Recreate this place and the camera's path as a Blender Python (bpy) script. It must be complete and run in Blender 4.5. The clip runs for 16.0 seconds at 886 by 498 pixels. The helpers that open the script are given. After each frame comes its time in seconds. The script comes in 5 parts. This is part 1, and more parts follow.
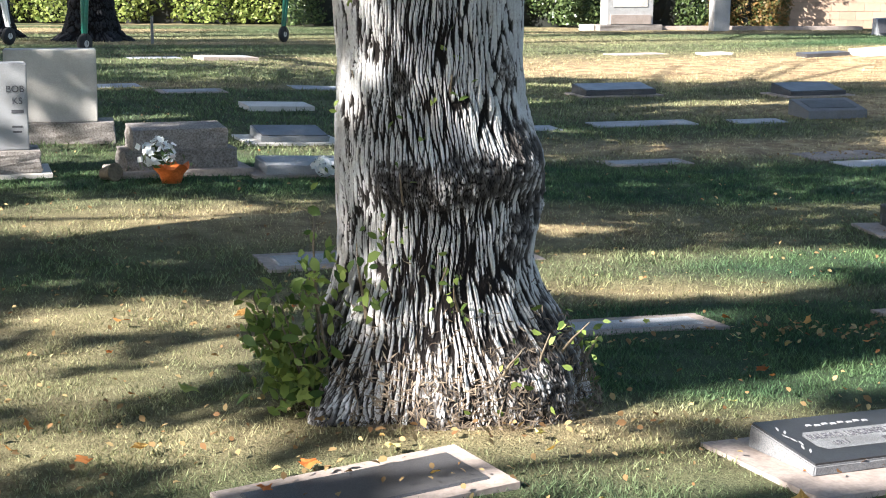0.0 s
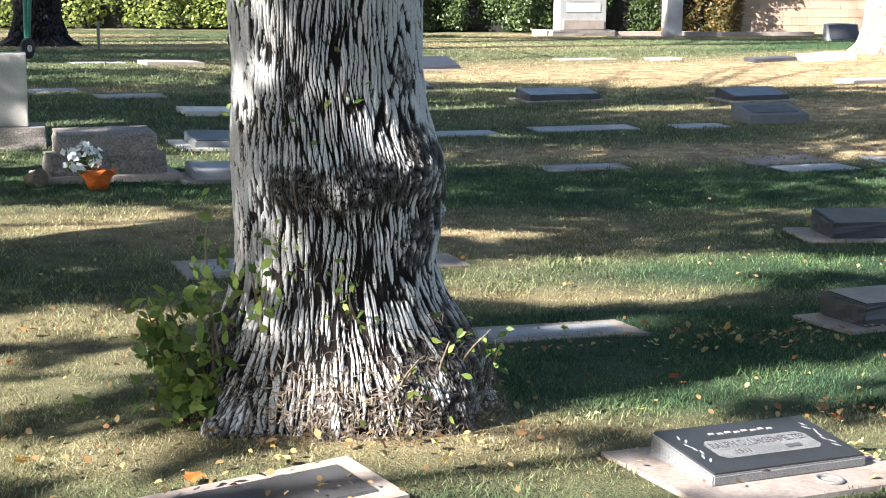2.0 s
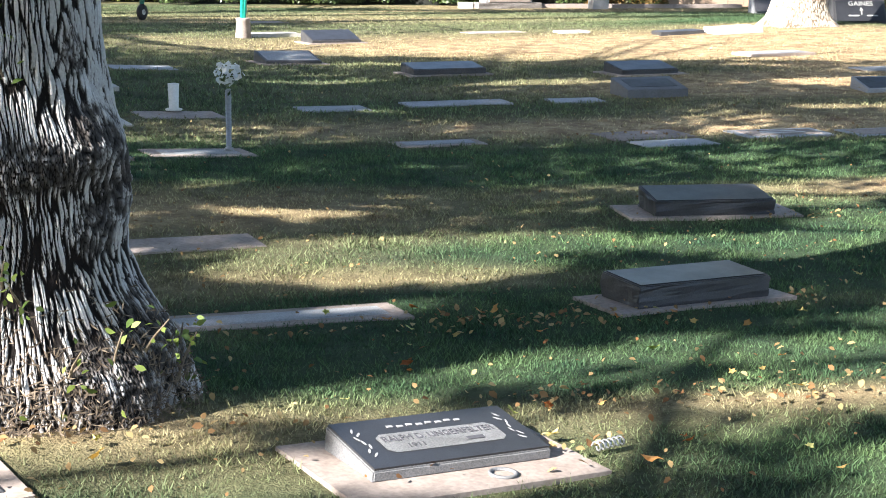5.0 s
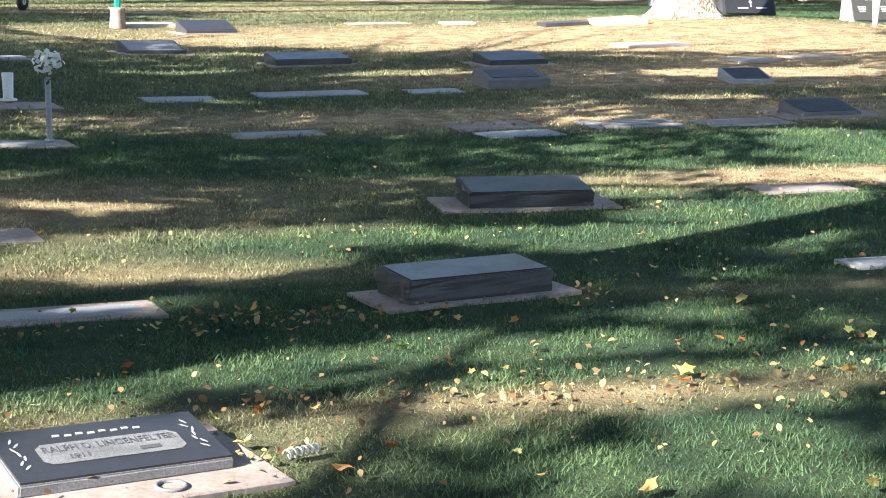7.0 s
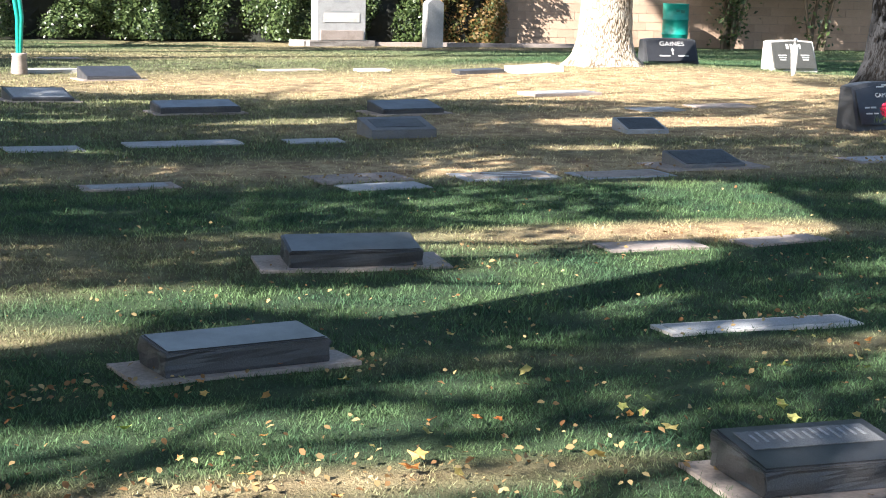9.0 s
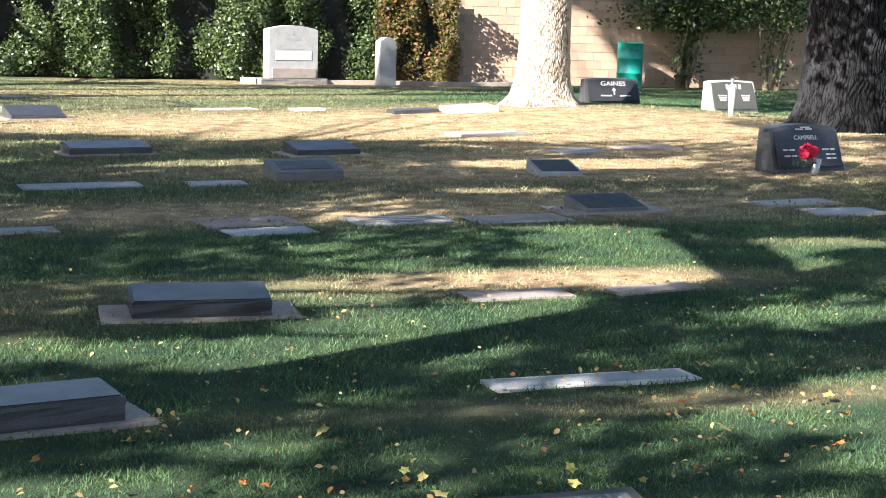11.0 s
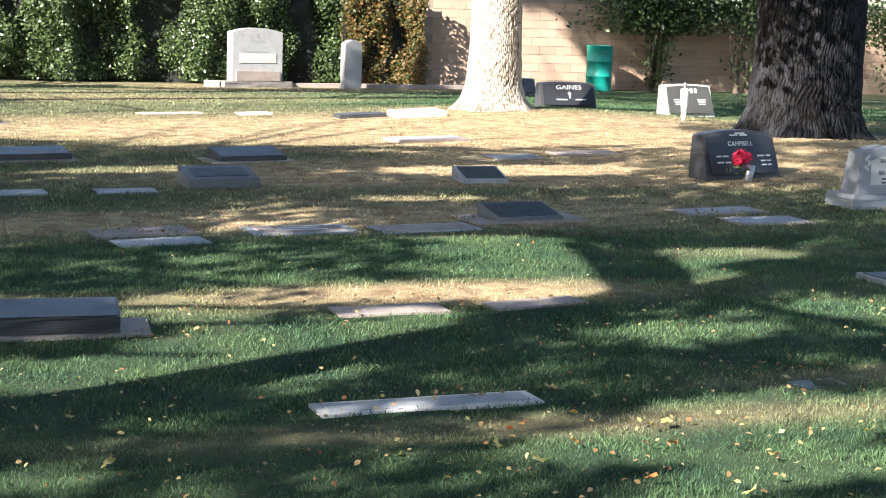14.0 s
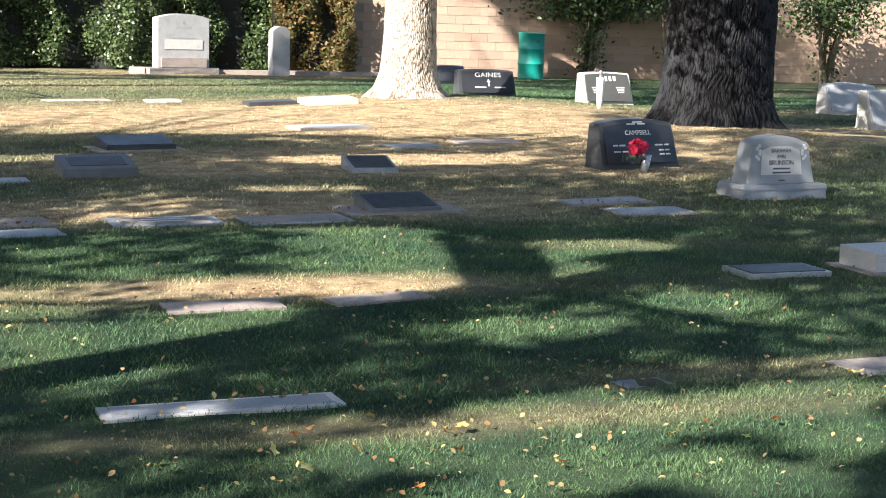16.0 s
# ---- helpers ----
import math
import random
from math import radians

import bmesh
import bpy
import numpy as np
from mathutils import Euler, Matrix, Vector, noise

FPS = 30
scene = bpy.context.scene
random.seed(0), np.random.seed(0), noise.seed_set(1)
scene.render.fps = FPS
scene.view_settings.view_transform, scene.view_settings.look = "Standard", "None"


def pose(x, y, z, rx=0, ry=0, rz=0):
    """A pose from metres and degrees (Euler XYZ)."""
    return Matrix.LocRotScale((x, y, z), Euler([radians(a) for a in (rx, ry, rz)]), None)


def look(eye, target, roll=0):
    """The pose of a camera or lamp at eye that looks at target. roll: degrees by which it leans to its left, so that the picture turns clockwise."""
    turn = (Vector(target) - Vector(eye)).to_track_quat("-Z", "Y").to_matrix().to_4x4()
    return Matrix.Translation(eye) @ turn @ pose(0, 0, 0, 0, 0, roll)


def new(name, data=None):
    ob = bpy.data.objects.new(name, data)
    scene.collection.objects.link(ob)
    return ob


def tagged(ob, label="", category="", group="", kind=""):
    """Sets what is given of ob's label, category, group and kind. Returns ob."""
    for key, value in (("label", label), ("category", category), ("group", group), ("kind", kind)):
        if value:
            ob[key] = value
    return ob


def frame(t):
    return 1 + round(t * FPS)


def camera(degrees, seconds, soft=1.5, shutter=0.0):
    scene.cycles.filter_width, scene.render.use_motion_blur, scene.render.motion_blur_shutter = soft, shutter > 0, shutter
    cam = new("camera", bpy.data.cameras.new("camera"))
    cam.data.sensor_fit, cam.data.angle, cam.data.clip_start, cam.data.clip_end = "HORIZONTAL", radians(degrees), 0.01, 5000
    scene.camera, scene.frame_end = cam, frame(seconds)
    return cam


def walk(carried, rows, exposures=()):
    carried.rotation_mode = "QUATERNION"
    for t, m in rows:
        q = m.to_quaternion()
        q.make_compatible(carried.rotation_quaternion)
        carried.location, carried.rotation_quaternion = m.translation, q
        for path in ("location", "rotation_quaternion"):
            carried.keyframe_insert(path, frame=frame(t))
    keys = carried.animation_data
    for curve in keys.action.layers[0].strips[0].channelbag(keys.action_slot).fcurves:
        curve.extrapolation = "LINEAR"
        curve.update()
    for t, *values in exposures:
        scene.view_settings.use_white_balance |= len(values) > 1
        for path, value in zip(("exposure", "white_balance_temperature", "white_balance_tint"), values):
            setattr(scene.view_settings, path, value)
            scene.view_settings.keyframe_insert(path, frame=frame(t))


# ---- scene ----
cam = camera(33.0, 16.0, soft=1.0)
PATH = [
    (0, (-0.272, -1.180, 1.327), (0.040, 0.759, 0.950), 0.62),
    (0.5, (-0.224, -1.157, 1.317), (0.102, 0.779, 0.938), 0.60),
    (1, (-0.188, -1.106, 1.314), (0.149, 0.828, 0.934), 0.65),
    (1.5, (-0.154, -1.091, 1.311), (0.195, 0.843, 0.936), 0.69),
    (2, (-0.087, -1.119, 1.313), (0.276, 0.813, 0.944), 0.73),
    (2.5, (0.004, -1.160, 1.324), (0.378, 0.769, 0.951), 0.71),
    (3, (0.074, -1.153, 1.325), (0.455, 0.772, 0.939), 0.78),
    (3.5, (0.150, -1.095, 1.317), (0.536, 0.827, 0.920), 0.80),
    (4, (0.264, -1.077, 1.308), (0.663, 0.841, 0.909), 0.83),
    (4.5, (0.441, -1.092, 1.327), (0.861, 0.822, 0.926), 0.95),
    (4.7, (0.533, -1.104, 1.328), (0.944, 0.811, 0.925), 0.76),
    (7, (1.298, -0.984, 1.279), (1.806, 0.906, 0.869), 1.08),
    (7.5, (1.470, -0.918, 1.281), (1.993, 0.969, 0.875), 1.27),
    (8, (1.695, -0.926, 1.281), (2.237, 0.960, 0.893), 1.40),
    (8.5, (1.887, -0.895, 1.271), (2.440, 0.992, 0.903), 1.40),
    (9, (2.051, -0.814, 1.302), (2.607, 1.074, 0.951), 1.40),
    (9.5, (2.199, -0.821, 1.312), (2.762, 1.069, 0.978), 1.44),
    (10, (2.373, -0.842, 1.353), (2.944, 1.048, 1.033), 1.50),
    (12.5, (2.963, -0.714, 1.358), (3.551, 1.174, 1.061), 1.69),
    (13, (3.019, -0.675, 1.366), (3.606, 1.214, 1.067), 1.73),
    (13.5, (3.170, -0.695, 1.370), (3.757, 1.193, 1.069), 1.70),
    (14, (3.369, -0.741, 1.391), (3.958, 1.147, 1.090), 1.66),
    (14.5, (3.527, -0.723, 1.373), (4.118, 1.162, 1.064), 1.67),
    (15, (3.662, -0.677, 1.383), (4.264, 1.204, 1.070), 1.78),
    (15.5, (3.821, -0.676, 1.380), (4.446, 1.198, 1.066), 1.95),
    (16, (3.997, -0.680, 1.402), (4.641, 1.187, 1.086), 1.88),
]
walk(cam, [(t, look(e, a, r)) for t, e, a, r in PATH], exposures=[(0.0, 2.3, 6250, 12), (7.0, 2.3, 6250, 12), (9.0, 2.25, 6250, 12), (14.0, 2.22, 6300, 12), (16.0, 2.05, 6300, 12)])

# ---- sky and sun ----
SHADOW = Vector((0.879, 0.477, 0)).normalized()
ELEV = radians(32)
world = bpy.data.worlds.new("sky")
scene.world = world
world.use_nodes = True
wn = world.node_tree
sky = wn.nodes.new("ShaderNodeTexSky")
sky.sky_type, sky.sun_disc, sky.sun_elevation, sky.sun_rotation = "NISHITA", False, ELEV, radians(244)
wn.nodes["Background"].inputs["Strength"].default_value = 0.066
wn.links.new(sky.outputs[0], wn.nodes["Background"].inputs["Color"])
sun = new("sun", bpy.data.lights.new("sun", "SUN"))
sun.data.energy, sun.data.angle, sun.data.color = 5.0, radians(0.45), (1.0, 0.95, 0.86)
RAY = (SHADOW * math.cos(ELEV) + Vector((0, 0, -math.sin(ELEV)))).normalized()
sun.matrix_world = look(-RAY * 60, (0, 0, 0))

# ---- materials ----
def shader(name, rough=0.7, metal=0.0, spec=0.5):
    m = bpy.data.materials.new(name)
    m.use_nodes = True
    b = m.node_tree.nodes["Principled BSDF"]
    b.inputs["Roughness"].default_value, b.inputs["Metallic"].default_value = rough, metal
    b.inputs["Specular IOR Level"].default_value = spec
    return m, m.node_tree, b


def node(nt, kind, **inputs):
    n = nt.nodes.new(kind)
    for k, v in inputs.items():
        n.inputs[k].default_value = v
    return n


def ramp(nt, fac, stops):
    r = nt.nodes.new("ShaderNodeValToRGB")
    while len(r.color_ramp.elements) < len(stops):
        r.color_ramp.elements.new(0.5)
    for e, (p, c) in zip(r.color_ramp.elements, stops):
        e.position, e.color = p, (*c, 1)
    nt.links.new(fac, r.inputs[0])
    return r.outputs[0]


def blend(nt, fac, a, b, kind="MIX"):
    m = nt.nodes.new("ShaderNodeMix")
    m.data_type, m.blend_type = "RGBA", kind
    for sock, v in ((m.inputs[0], fac), (m.inputs[6], a), (m.inputs[7], b)):
        if isinstance(v, (int, float)):
            sock.default_value = v
        elif isinstance(v, tuple):
            sock.default_value = (*v, 1)
        else:
            nt.links.new(v, sock)
    return m.outputs[2]


def noise_of(nt, coord, scale, detail=3.0, rough=0.6):
    n = node(nt, "ShaderNodeTexNoise", Scale=scale, Detail=detail, Roughness=rough)
    nt.links.new(coord, n.inputs["Vector"])
    return n.outputs[0]


def bump(nt, bsdf, height, strength, distance):
    b = node(nt, "ShaderNodeBump", Strength=strength, Distance=distance)
    nt.links.new(height, b.inputs["Height"])
    nt.links.new(b.outputs[0], bsdf.inputs["Normal"])


def mottled(name, dark, light, grain=180.0, patch=4.0, rough=0.75, relief=0.3, spec=0.4, metal=0.0, stain=(0.4, 0.36, 0.3), stains=0.35):
    """Speckled stone, concrete or paint: fine grain, broad patches and dull stains."""
    m, nt, b = shader(name, rough, metal, spec)
    co = nt.nodes.new("ShaderNodeTexCoord").outputs["Object"]
    info = nt.nodes.new("ShaderNodeObjectInfo").outputs["Random"]
    g = noise_of(nt, co, grain, 2.0)
    p = noise_of(nt, co, patch, 5.0, 0.7)
    c = ramp(nt, g, [(0.3, dark), (0.7, light)])
    c = blend(nt, ramp(nt, p, [(0.45, (0, 0, 0)), (0.75, (stains,) * 3)]), c, blend(nt, 1.0, c, stain, "MULTIPLY"))
    v = nt.nodes.new("ShaderNodeHueSaturation")
    mr = node(nt, "ShaderNodeMapRange", **{"To Min": 0.88, "To Max": 1.1})
    nt.links.new(info, mr.inputs[0])
    nt.links.new(mr.outputs[0], v.inputs["Value"])
    nt.links.new(c, v.inputs["Color"])
    nt.links.new(v.outputs[0], b.inputs["Base Color"])
    rr = node(nt, "ShaderNodeMapRange", **{"To Min": max(0.05, rough - 0.15), "To Max": min(1, rough + 0.15)})
    nt.links.new(p, rr.inputs[0])
    nt.links.new(rr.outputs[0], b.inputs["Roughness"])
    bump(nt, b, blend(nt, 0.5, g, p), relief, 0.004)
    return m


def leafy(name, a, b_, through_light=0.35, rough=0.55):
    """Leaves: colour varied leaf by leaf, with light shining through."""
    m, nt, b = shader(name, rough, 0, 0.35)
    geo = nt.nodes.new("ShaderNodeNewGeometry")
    c = ramp(nt, geo.outputs["Random Per Island"], [(0.0, a), (1.0, b_)])
    nt.links.new(c, b.inputs["Base Color"])
    tr = nt.nodes.new("ShaderNodeBsdfTranslucent")
    nt.links.new(c, tr.inputs["Color"])
    mix = node(nt, "ShaderNodeMixShader", Fac=through_light)
    nt.links.new(b.outputs[0], mix.inputs[1])
    nt.links.new(tr.outputs[0], mix.inputs[2])
    nt.links.new(mix.outputs[0], nt.nodes["Material Output"].inputs[0])
    return m


def lawn_colour(nt, co, dry, green_a, green_b, straw_a, straw_b):
    g = ramp(nt, noise_of(nt, co, 2.2, 4.0), [(0.35, green_a), (0.68, green_b)])
    s = ramp(nt, noise_of(nt, co, 5.0, 5.0, 0.7), [(0.35, straw_a), (0.7, straw_b)])
    return blend(nt, dry, g, s)


def make_soil():
    m, nt, b = shader("lawn_soil", 0.95, 0, 0.15)
    co = nt.nodes.new("ShaderNodeTexCoord").outputs["Object"]
    at = nt.nodes.new("ShaderNodeAttribute")
    at.attribute_name = "dryness"
    c = lawn_colour(nt, co, at.outputs["Fac"], (0.035, 0.062, 0.034), (0.07, 0.105, 0.048), (0.25, 0.16, 0.095), (0.63, 0.50, 0.285))
    fine = noise_of(nt, co, 90.0, 3.0, 0.7)
    c = blend(nt, 0.75, c, ramp(nt, fine, [(0.3, (0.35, 0.33, 0.3)), (0.72, (1, 1, 1))]), "MULTIPLY")
    nt.links.new(c, b.inputs["Base Color"])
    bump(nt, b, fine, 0.8, 0.02)
    return m


def make_blades():
    m, nt, b = shader("grass_blades", 0.75, 0, 0.15)
    co = nt.nodes.new("ShaderNodeTexCoord").outputs["Object"]
    at = nt.nodes.new("ShaderNodeAttribute")
    at.attribute_name = "dryness"
    geo = nt.nodes.new("ShaderNodeNewGeometry")
    c = lawn_colour(nt, co, at.outputs["Fac"], (0.046, 0.094, 0.050), (0.112, 0.176, 0.076), (0.31, 0.235, 0.125), (0.62, 0.50, 0.30))
    v = nt.nodes.new("ShaderNodeHueSaturation")
    mr = node(nt, "ShaderNodeMapRange", **{"To Min": 0.45, "To Max": 1.55})
    nt.links.new(geo.outputs["Random Per Island"], mr.inputs[0])
    nt.links.new(mr.outputs[0], v.inputs["Value"])
    nt.links.new(c, v.inputs["Color"])
    nt.links.new(v.outputs[0], b.inputs["Base Color"])
    tr = nt.nodes.new("ShaderNodeBsdfTranslucent")
    nt.links.new(v.outputs[0], tr.inputs["Color"])
    mix = node(nt, "ShaderNodeMixShader", Fac=0.35)
    nt.links.new(b.outputs[0], mix.inputs[1])
    nt.links.new(tr.outputs[0], mix.inputs[2])
    nt.links.new(mix.outputs[0], nt.nodes["Material Output"].inputs[0])
    return m


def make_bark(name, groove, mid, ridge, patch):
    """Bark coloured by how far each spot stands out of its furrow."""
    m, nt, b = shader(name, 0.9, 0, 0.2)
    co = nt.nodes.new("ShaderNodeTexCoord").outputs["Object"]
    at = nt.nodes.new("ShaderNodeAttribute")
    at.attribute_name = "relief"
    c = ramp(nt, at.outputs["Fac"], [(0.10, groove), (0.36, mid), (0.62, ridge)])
    p = noise_of(nt, co, 7.0, 5.0, 0.7)
    c = blend(nt, ramp(nt, p, [(0.42, (0, 0, 0)), (0.72, (0.7,) * 3)]), c, blend(nt, 1.0, c, patch, "MULTIPLY"))
    f = noise_of(nt, co, 120.0, 4.0, 0.7)
    c = blend(nt, 0.6, c, ramp(nt, f, [(0.3, (0.5, 0.48, 0.45)), (0.7, (1, 1, 1))]), "MULTIPLY")
    nt.links.new(c, b.inputs["Base Color"])
    bump(nt, b, f, 0.6, 0.006)
    return m


M_SOIL = make_soil()
M_BLADE = make_blades()
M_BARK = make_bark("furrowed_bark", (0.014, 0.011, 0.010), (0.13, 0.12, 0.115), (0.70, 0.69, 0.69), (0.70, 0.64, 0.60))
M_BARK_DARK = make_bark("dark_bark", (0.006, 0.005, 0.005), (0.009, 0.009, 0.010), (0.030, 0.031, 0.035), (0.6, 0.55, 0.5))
M_BARK_PALE = make_bark("pale_mottled_bark", (0.17, 0.135, 0.10), (0.38, 0.33, 0.27), (0.50, 0.45, 0.385), (0.55, 0.45, 0.36))
M_TWIG = mottled("twig", (0.10, 0.075, 0.05), (0.2, 0.16, 0.11), 60, 8)
M_CROWN = leafy("crown_leaves", (0.045, 0.08, 0.02), (0.1, 0.15, 0.04), 0.3)
M_SHOOT = leafy("shoot_leaves", (0.045, 0.095, 0.02), (0.27, 0.34, 0.08), 0.4)
M_HEDGE = leafy("hedge_leaves", (0.014, 0.032, 0.010), (0.105, 0.145, 0.05), 0.25, 0.35)
M_HEDGE_PALE = leafy("yellow_green_hedge_leaves", (0.1, 0.15, 0.03), (0.3, 0.34, 0.09), 0.4)
M_RUSSET = leafy("russet_leaves", (0.04, 0.07, 0.018), (0.21, 0.115, 0.04), 0.35)
M_FALLEN = leafy("fallen_leaves", (0.17, 0.08, 0.03), (0.42, 0.32, 0.15), 0.2, 0.8)
# Near-black: the depth shade of the hedges is put into this colour.
M_HEDGE_SHADE = mottled("hedge_shade", (0.003, 0.004, 0.002), (0.008, 0.010, 0.005), 30, 3)
M_GREY = mottled("grey_granite", (0.20, 0.205, 0.215), (0.37, 0.375, 0.385), 260, 5)
M_MARBLE = mottled("pale_marble", (0.27, 0.265, 0.26), (0.37, 0.365, 0.36), 120, 5)
M_PALE = mottled("pale_granite", (0.42, 0.39, 0.36), (0.6, 0.57, 0.53), 260, 5)
M_DARK = mottled("charcoal_granite", (0.028, 0.028, 0.031), (0.08, 0.079, 0.084), 300, 6, 0.45, 0.15)
M_POLISH = mottled("polished_dark_granite", (0.017, 0.018, 0.021), (0.040, 0.041, 0.047), 300, 6, 0.38, 0.05, 0.4)
M_CEMENT = mottled("weathered_cement", (0.26, 0.215, 0.19), (0.36, 0.302, 0.268), 60, 6, 0.9, 0.2, 0.2, 0, (0.5, 0.46, 0.42), 0.6)
M_MID = mottled("mid_grey_granite", (0.10, 0.10, 0.105), (0.2, 0.2, 0.205), 260, 5, 0.6, 0.2)
M_SLATE = mottled("slate_grey_polish", (0.045, 0.045, 0.04), (0.085, 0.083, 0.075), 260, 5, 0.35, 0.08)
M_BRONZE = mottled("bronze_plate", (0.035, 0.04, 0.05), (0.09, 0.1, 0.115), 120, 9, 0.5, 0.3, 0.5, 0.6)
M_LETTER = mottled("pale_lettering", (0.5, 0.49, 0.47), (0.66, 0.65, 0.62), 200, 8, 0.8)
M_INK = mottled("dark_lettering", (0.05, 0.05, 0.06), (0.09, 0.09, 0.1), 200, 8, 0.8)
M_WALL = mottled("tan_block", (0.31, 0.21, 0.15), (0.46, 0.335, 0.245), 70, 2.2, 0.95, 0.7, 0.15)
M_MORTAR = mottled("mortar", (0.2, 0.15, 0.115), (0.3, 0.24, 0.19), 80, 3, 0.95)
M_TEAL = mottled("teal_paint", (0.0, 0.22, 0.17), (0.01, 0.31, 0.24), 40, 4, 0.45, 0.15, 0.5)
M_GREENPOLE = mottled("dark_green_paint", (0.005, 0.12, 0.085), (0.01, 0.17, 0.12), 40, 4, 0.4, 0.1, 0.5)
M_BLACK = mottled("black_rubber", (0.012, 0.012, 0.013), (0.03, 0.03, 0.03), 80, 6, 0.8)
M_STEEL = mottled("dull_steel", (0.34, 0.35, 0.36), (0.48, 0.48, 0.49), 90, 6, 0.4, 0.1, 0.5, 0.7)
M_WHITE = mottled("white_plastic", (0.68, 0.67, 0.64), (0.8, 0.79, 0.77), 60, 6, 0.55, 0.1)
M_PETAL = leafy("white_petals", (0.62, 0.66, 0.68), (0.82, 0.82, 0.8), 0.3, 0.7)
M_RED = leafy("red_petals", (0.5, 0.012, 0.05), (0.75, 0.05, 0.12), 0.3, 0.7)
M_ORANGE = mottled("orange_foil", (0.5, 0.1, 0.02), (0.75, 0.2, 0.05), 60, 14, 0.4, 0.4)

# ---- mesh helpers ----
K = 1.1  # metres to one unit of the plan


def smooth(a, b, v):
    u = np.clip((np.asarray(v, float) - a) / (b - a), 0, 1)
    return u * u * (3 - 2 * u)


def ground_z(X, Y):
    """Height of the lawn in metres: low swells, a mound round each big tree."""
    x, y = np.asarray(X, float) / K, np.asarray(Y, float) / K
    h = 0.02 * (1 - smooth(2.0, 4.6, y)) + 0.08 * np.exp(-((x - 0.2) ** 2) - ((y - 2.2) / 1.3) ** 2) + 0.10 * (1 - smooth(-0.5, 2.5, x)) * smooth(3.5, 6, y) * (1 - smooth(14, 22, y))
    h = h - 0.05 * smooth(2.0, 4.6, y) + 0.10 * smooth(7.5, 13, y) - 0.16 * smooth(19, 27, y)
    h = h + 0.14 * np.exp(-((x - 9.8) ** 2 + (y - 17.2) ** 2) / 5.76) + 0.10 * np.exp(-((x - 11.5) ** 2 + (y - 12.6) ** 2) / 2.56)
    return K * h


def gz(X, Y):
    return float(ground_z(X, Y))


def add_mesh(name, verts, faces, material, smooth_faces=False):
    me = bpy.data.meshes.new(name)
    me.from_pydata([tuple(v) for v in verts], [], faces)
    me.materials.append(material)
    if smooth_faces:
        me.polygons.foreach_set("use_smooth", [True] * len(me.polygons))
    me.update()
    return me


def fast_mesh(name, verts, corners, sides, material, smooth_faces=False):
    """A mesh straight from arrays; every face has the same number of sides."""
    me = bpy.data.meshes.new(name)
    n = len(corners) // sides
    me.vertices.add(len(verts))
    me.vertices.foreach_set("co", np.asarray(verts, np.float32).ravel())
    me.loops.add(len(corners))
    me.loops.foreach_set("vertex_index", np.asarray(corners, np.int32))
    me.polygons.add(n)
    me.polygons.foreach_set("loop_start", np.arange(0, n * sides, sides, dtype=np.int32))
    if smooth_faces:
        me.polygons.foreach_set("use_smooth", np.ones(n, bool))
    me.materials.append(material)
    me.update(calc_edges=True)
    return me


def value_layer(me, name, values):
    me.attributes.new(name, "FLOAT", "POINT").data.foreach_set("value", np.asarray(values, np.float32))


def part(name, bm, material, parent, label="", at=None):
    """One bmesh as one mesh object under a thing or part."""
    me = bpy.data.meshes.new(name)
    bm.to_mesh(me)
    bm.free()
    me.materials.append(material)
    return hang(name, me, parent, label, at)


def hang(name, me, parent, label="", at=None):
    ob = new(name, me)
    ob.parent = parent
    if at is not None:
        ob.matrix_basis = at
    return tagged(ob, label)


def lie(x, y, rz, half):
    """The pose of a slab that lies with the slope of the lawn."""
    sx, sy = (gz(x + half, y) - gz(x - half, y)) / (2 * half), (gz(x, y + half) - gz(x, y - half)) / (2 * half)
    up = Vector((-sx, -sy, 1)).normalized()
    return Matrix.Translation((x, y, gz(x, y))) @ Vector((0, 0, 1)).rotation_difference(up).to_matrix().to_4x4() @ pose(0, 0, 0, 0, 0, rz)


def thing(name, x, y, rz, label, category, group="", dz=0.0, tilt=0.0):
    ob = new(name)
    ob.empty_display_size = 0.1
    ob.matrix_basis = pose(x, y, gz(x, y) + dz, tilt, 0, rz)
    return tagged(ob, label, category, group)


def prism(sections, bevel=0.006, rough=0.0, seed=1):
    """A solid from rectangles (half width, y front, y back, z) stacked upwards; edges bevelled, broken faces where rough."""
    bm = bmesh.new()
    rings = []
    for hw, y0, y1, *zs in sections:
        z0, z1 = zs if len(zs) == 2 else (zs[0], zs[0])
        rings.append([bm.verts.new(c) for c in ((-hw, y0, z0), (hw, y0, z0), (hw, y1, z1), (-hw, y1, z1))])
    bm.faces.new(rings[0][::-1])
    bm.faces.new(rings[-1])
    sides = []
    for lo, hi in zip(rings, rings[1:]):
        for i in range(4):
            sides.append(bm.faces.new((lo[i], lo[(i + 1) % 4], hi[(i + 1) % 4], hi[i])))
    if rough:
        bmesh.ops.subdivide_edges(bm, edges=bm.edges[:], cuts=5, use_grid_fill=True)
        top = max(v.co.z for v in bm.verts)
        for v in bm.verts:
            n = noise.noise_vector(v.co * 17 + Vector((seed * 3.1, 0, 0)))
            edge = any(abs(f.normal.z) > 0.6 and f.calc_center_median().z > 0.01 for f in v.link_faces)
            if not edge:
                v.co.x += rough * n.x
                v.co.y += rough * n.y
    if bevel:
        sharp = [e for e in bm.edges if len(e.link_faces) == 2 and e.calc_face_angle(0) > 0.5]
        bmesh.ops.bevel(bm, geom=sharp, offset=bevel, segments=2, affect="EDGES")
    return bm


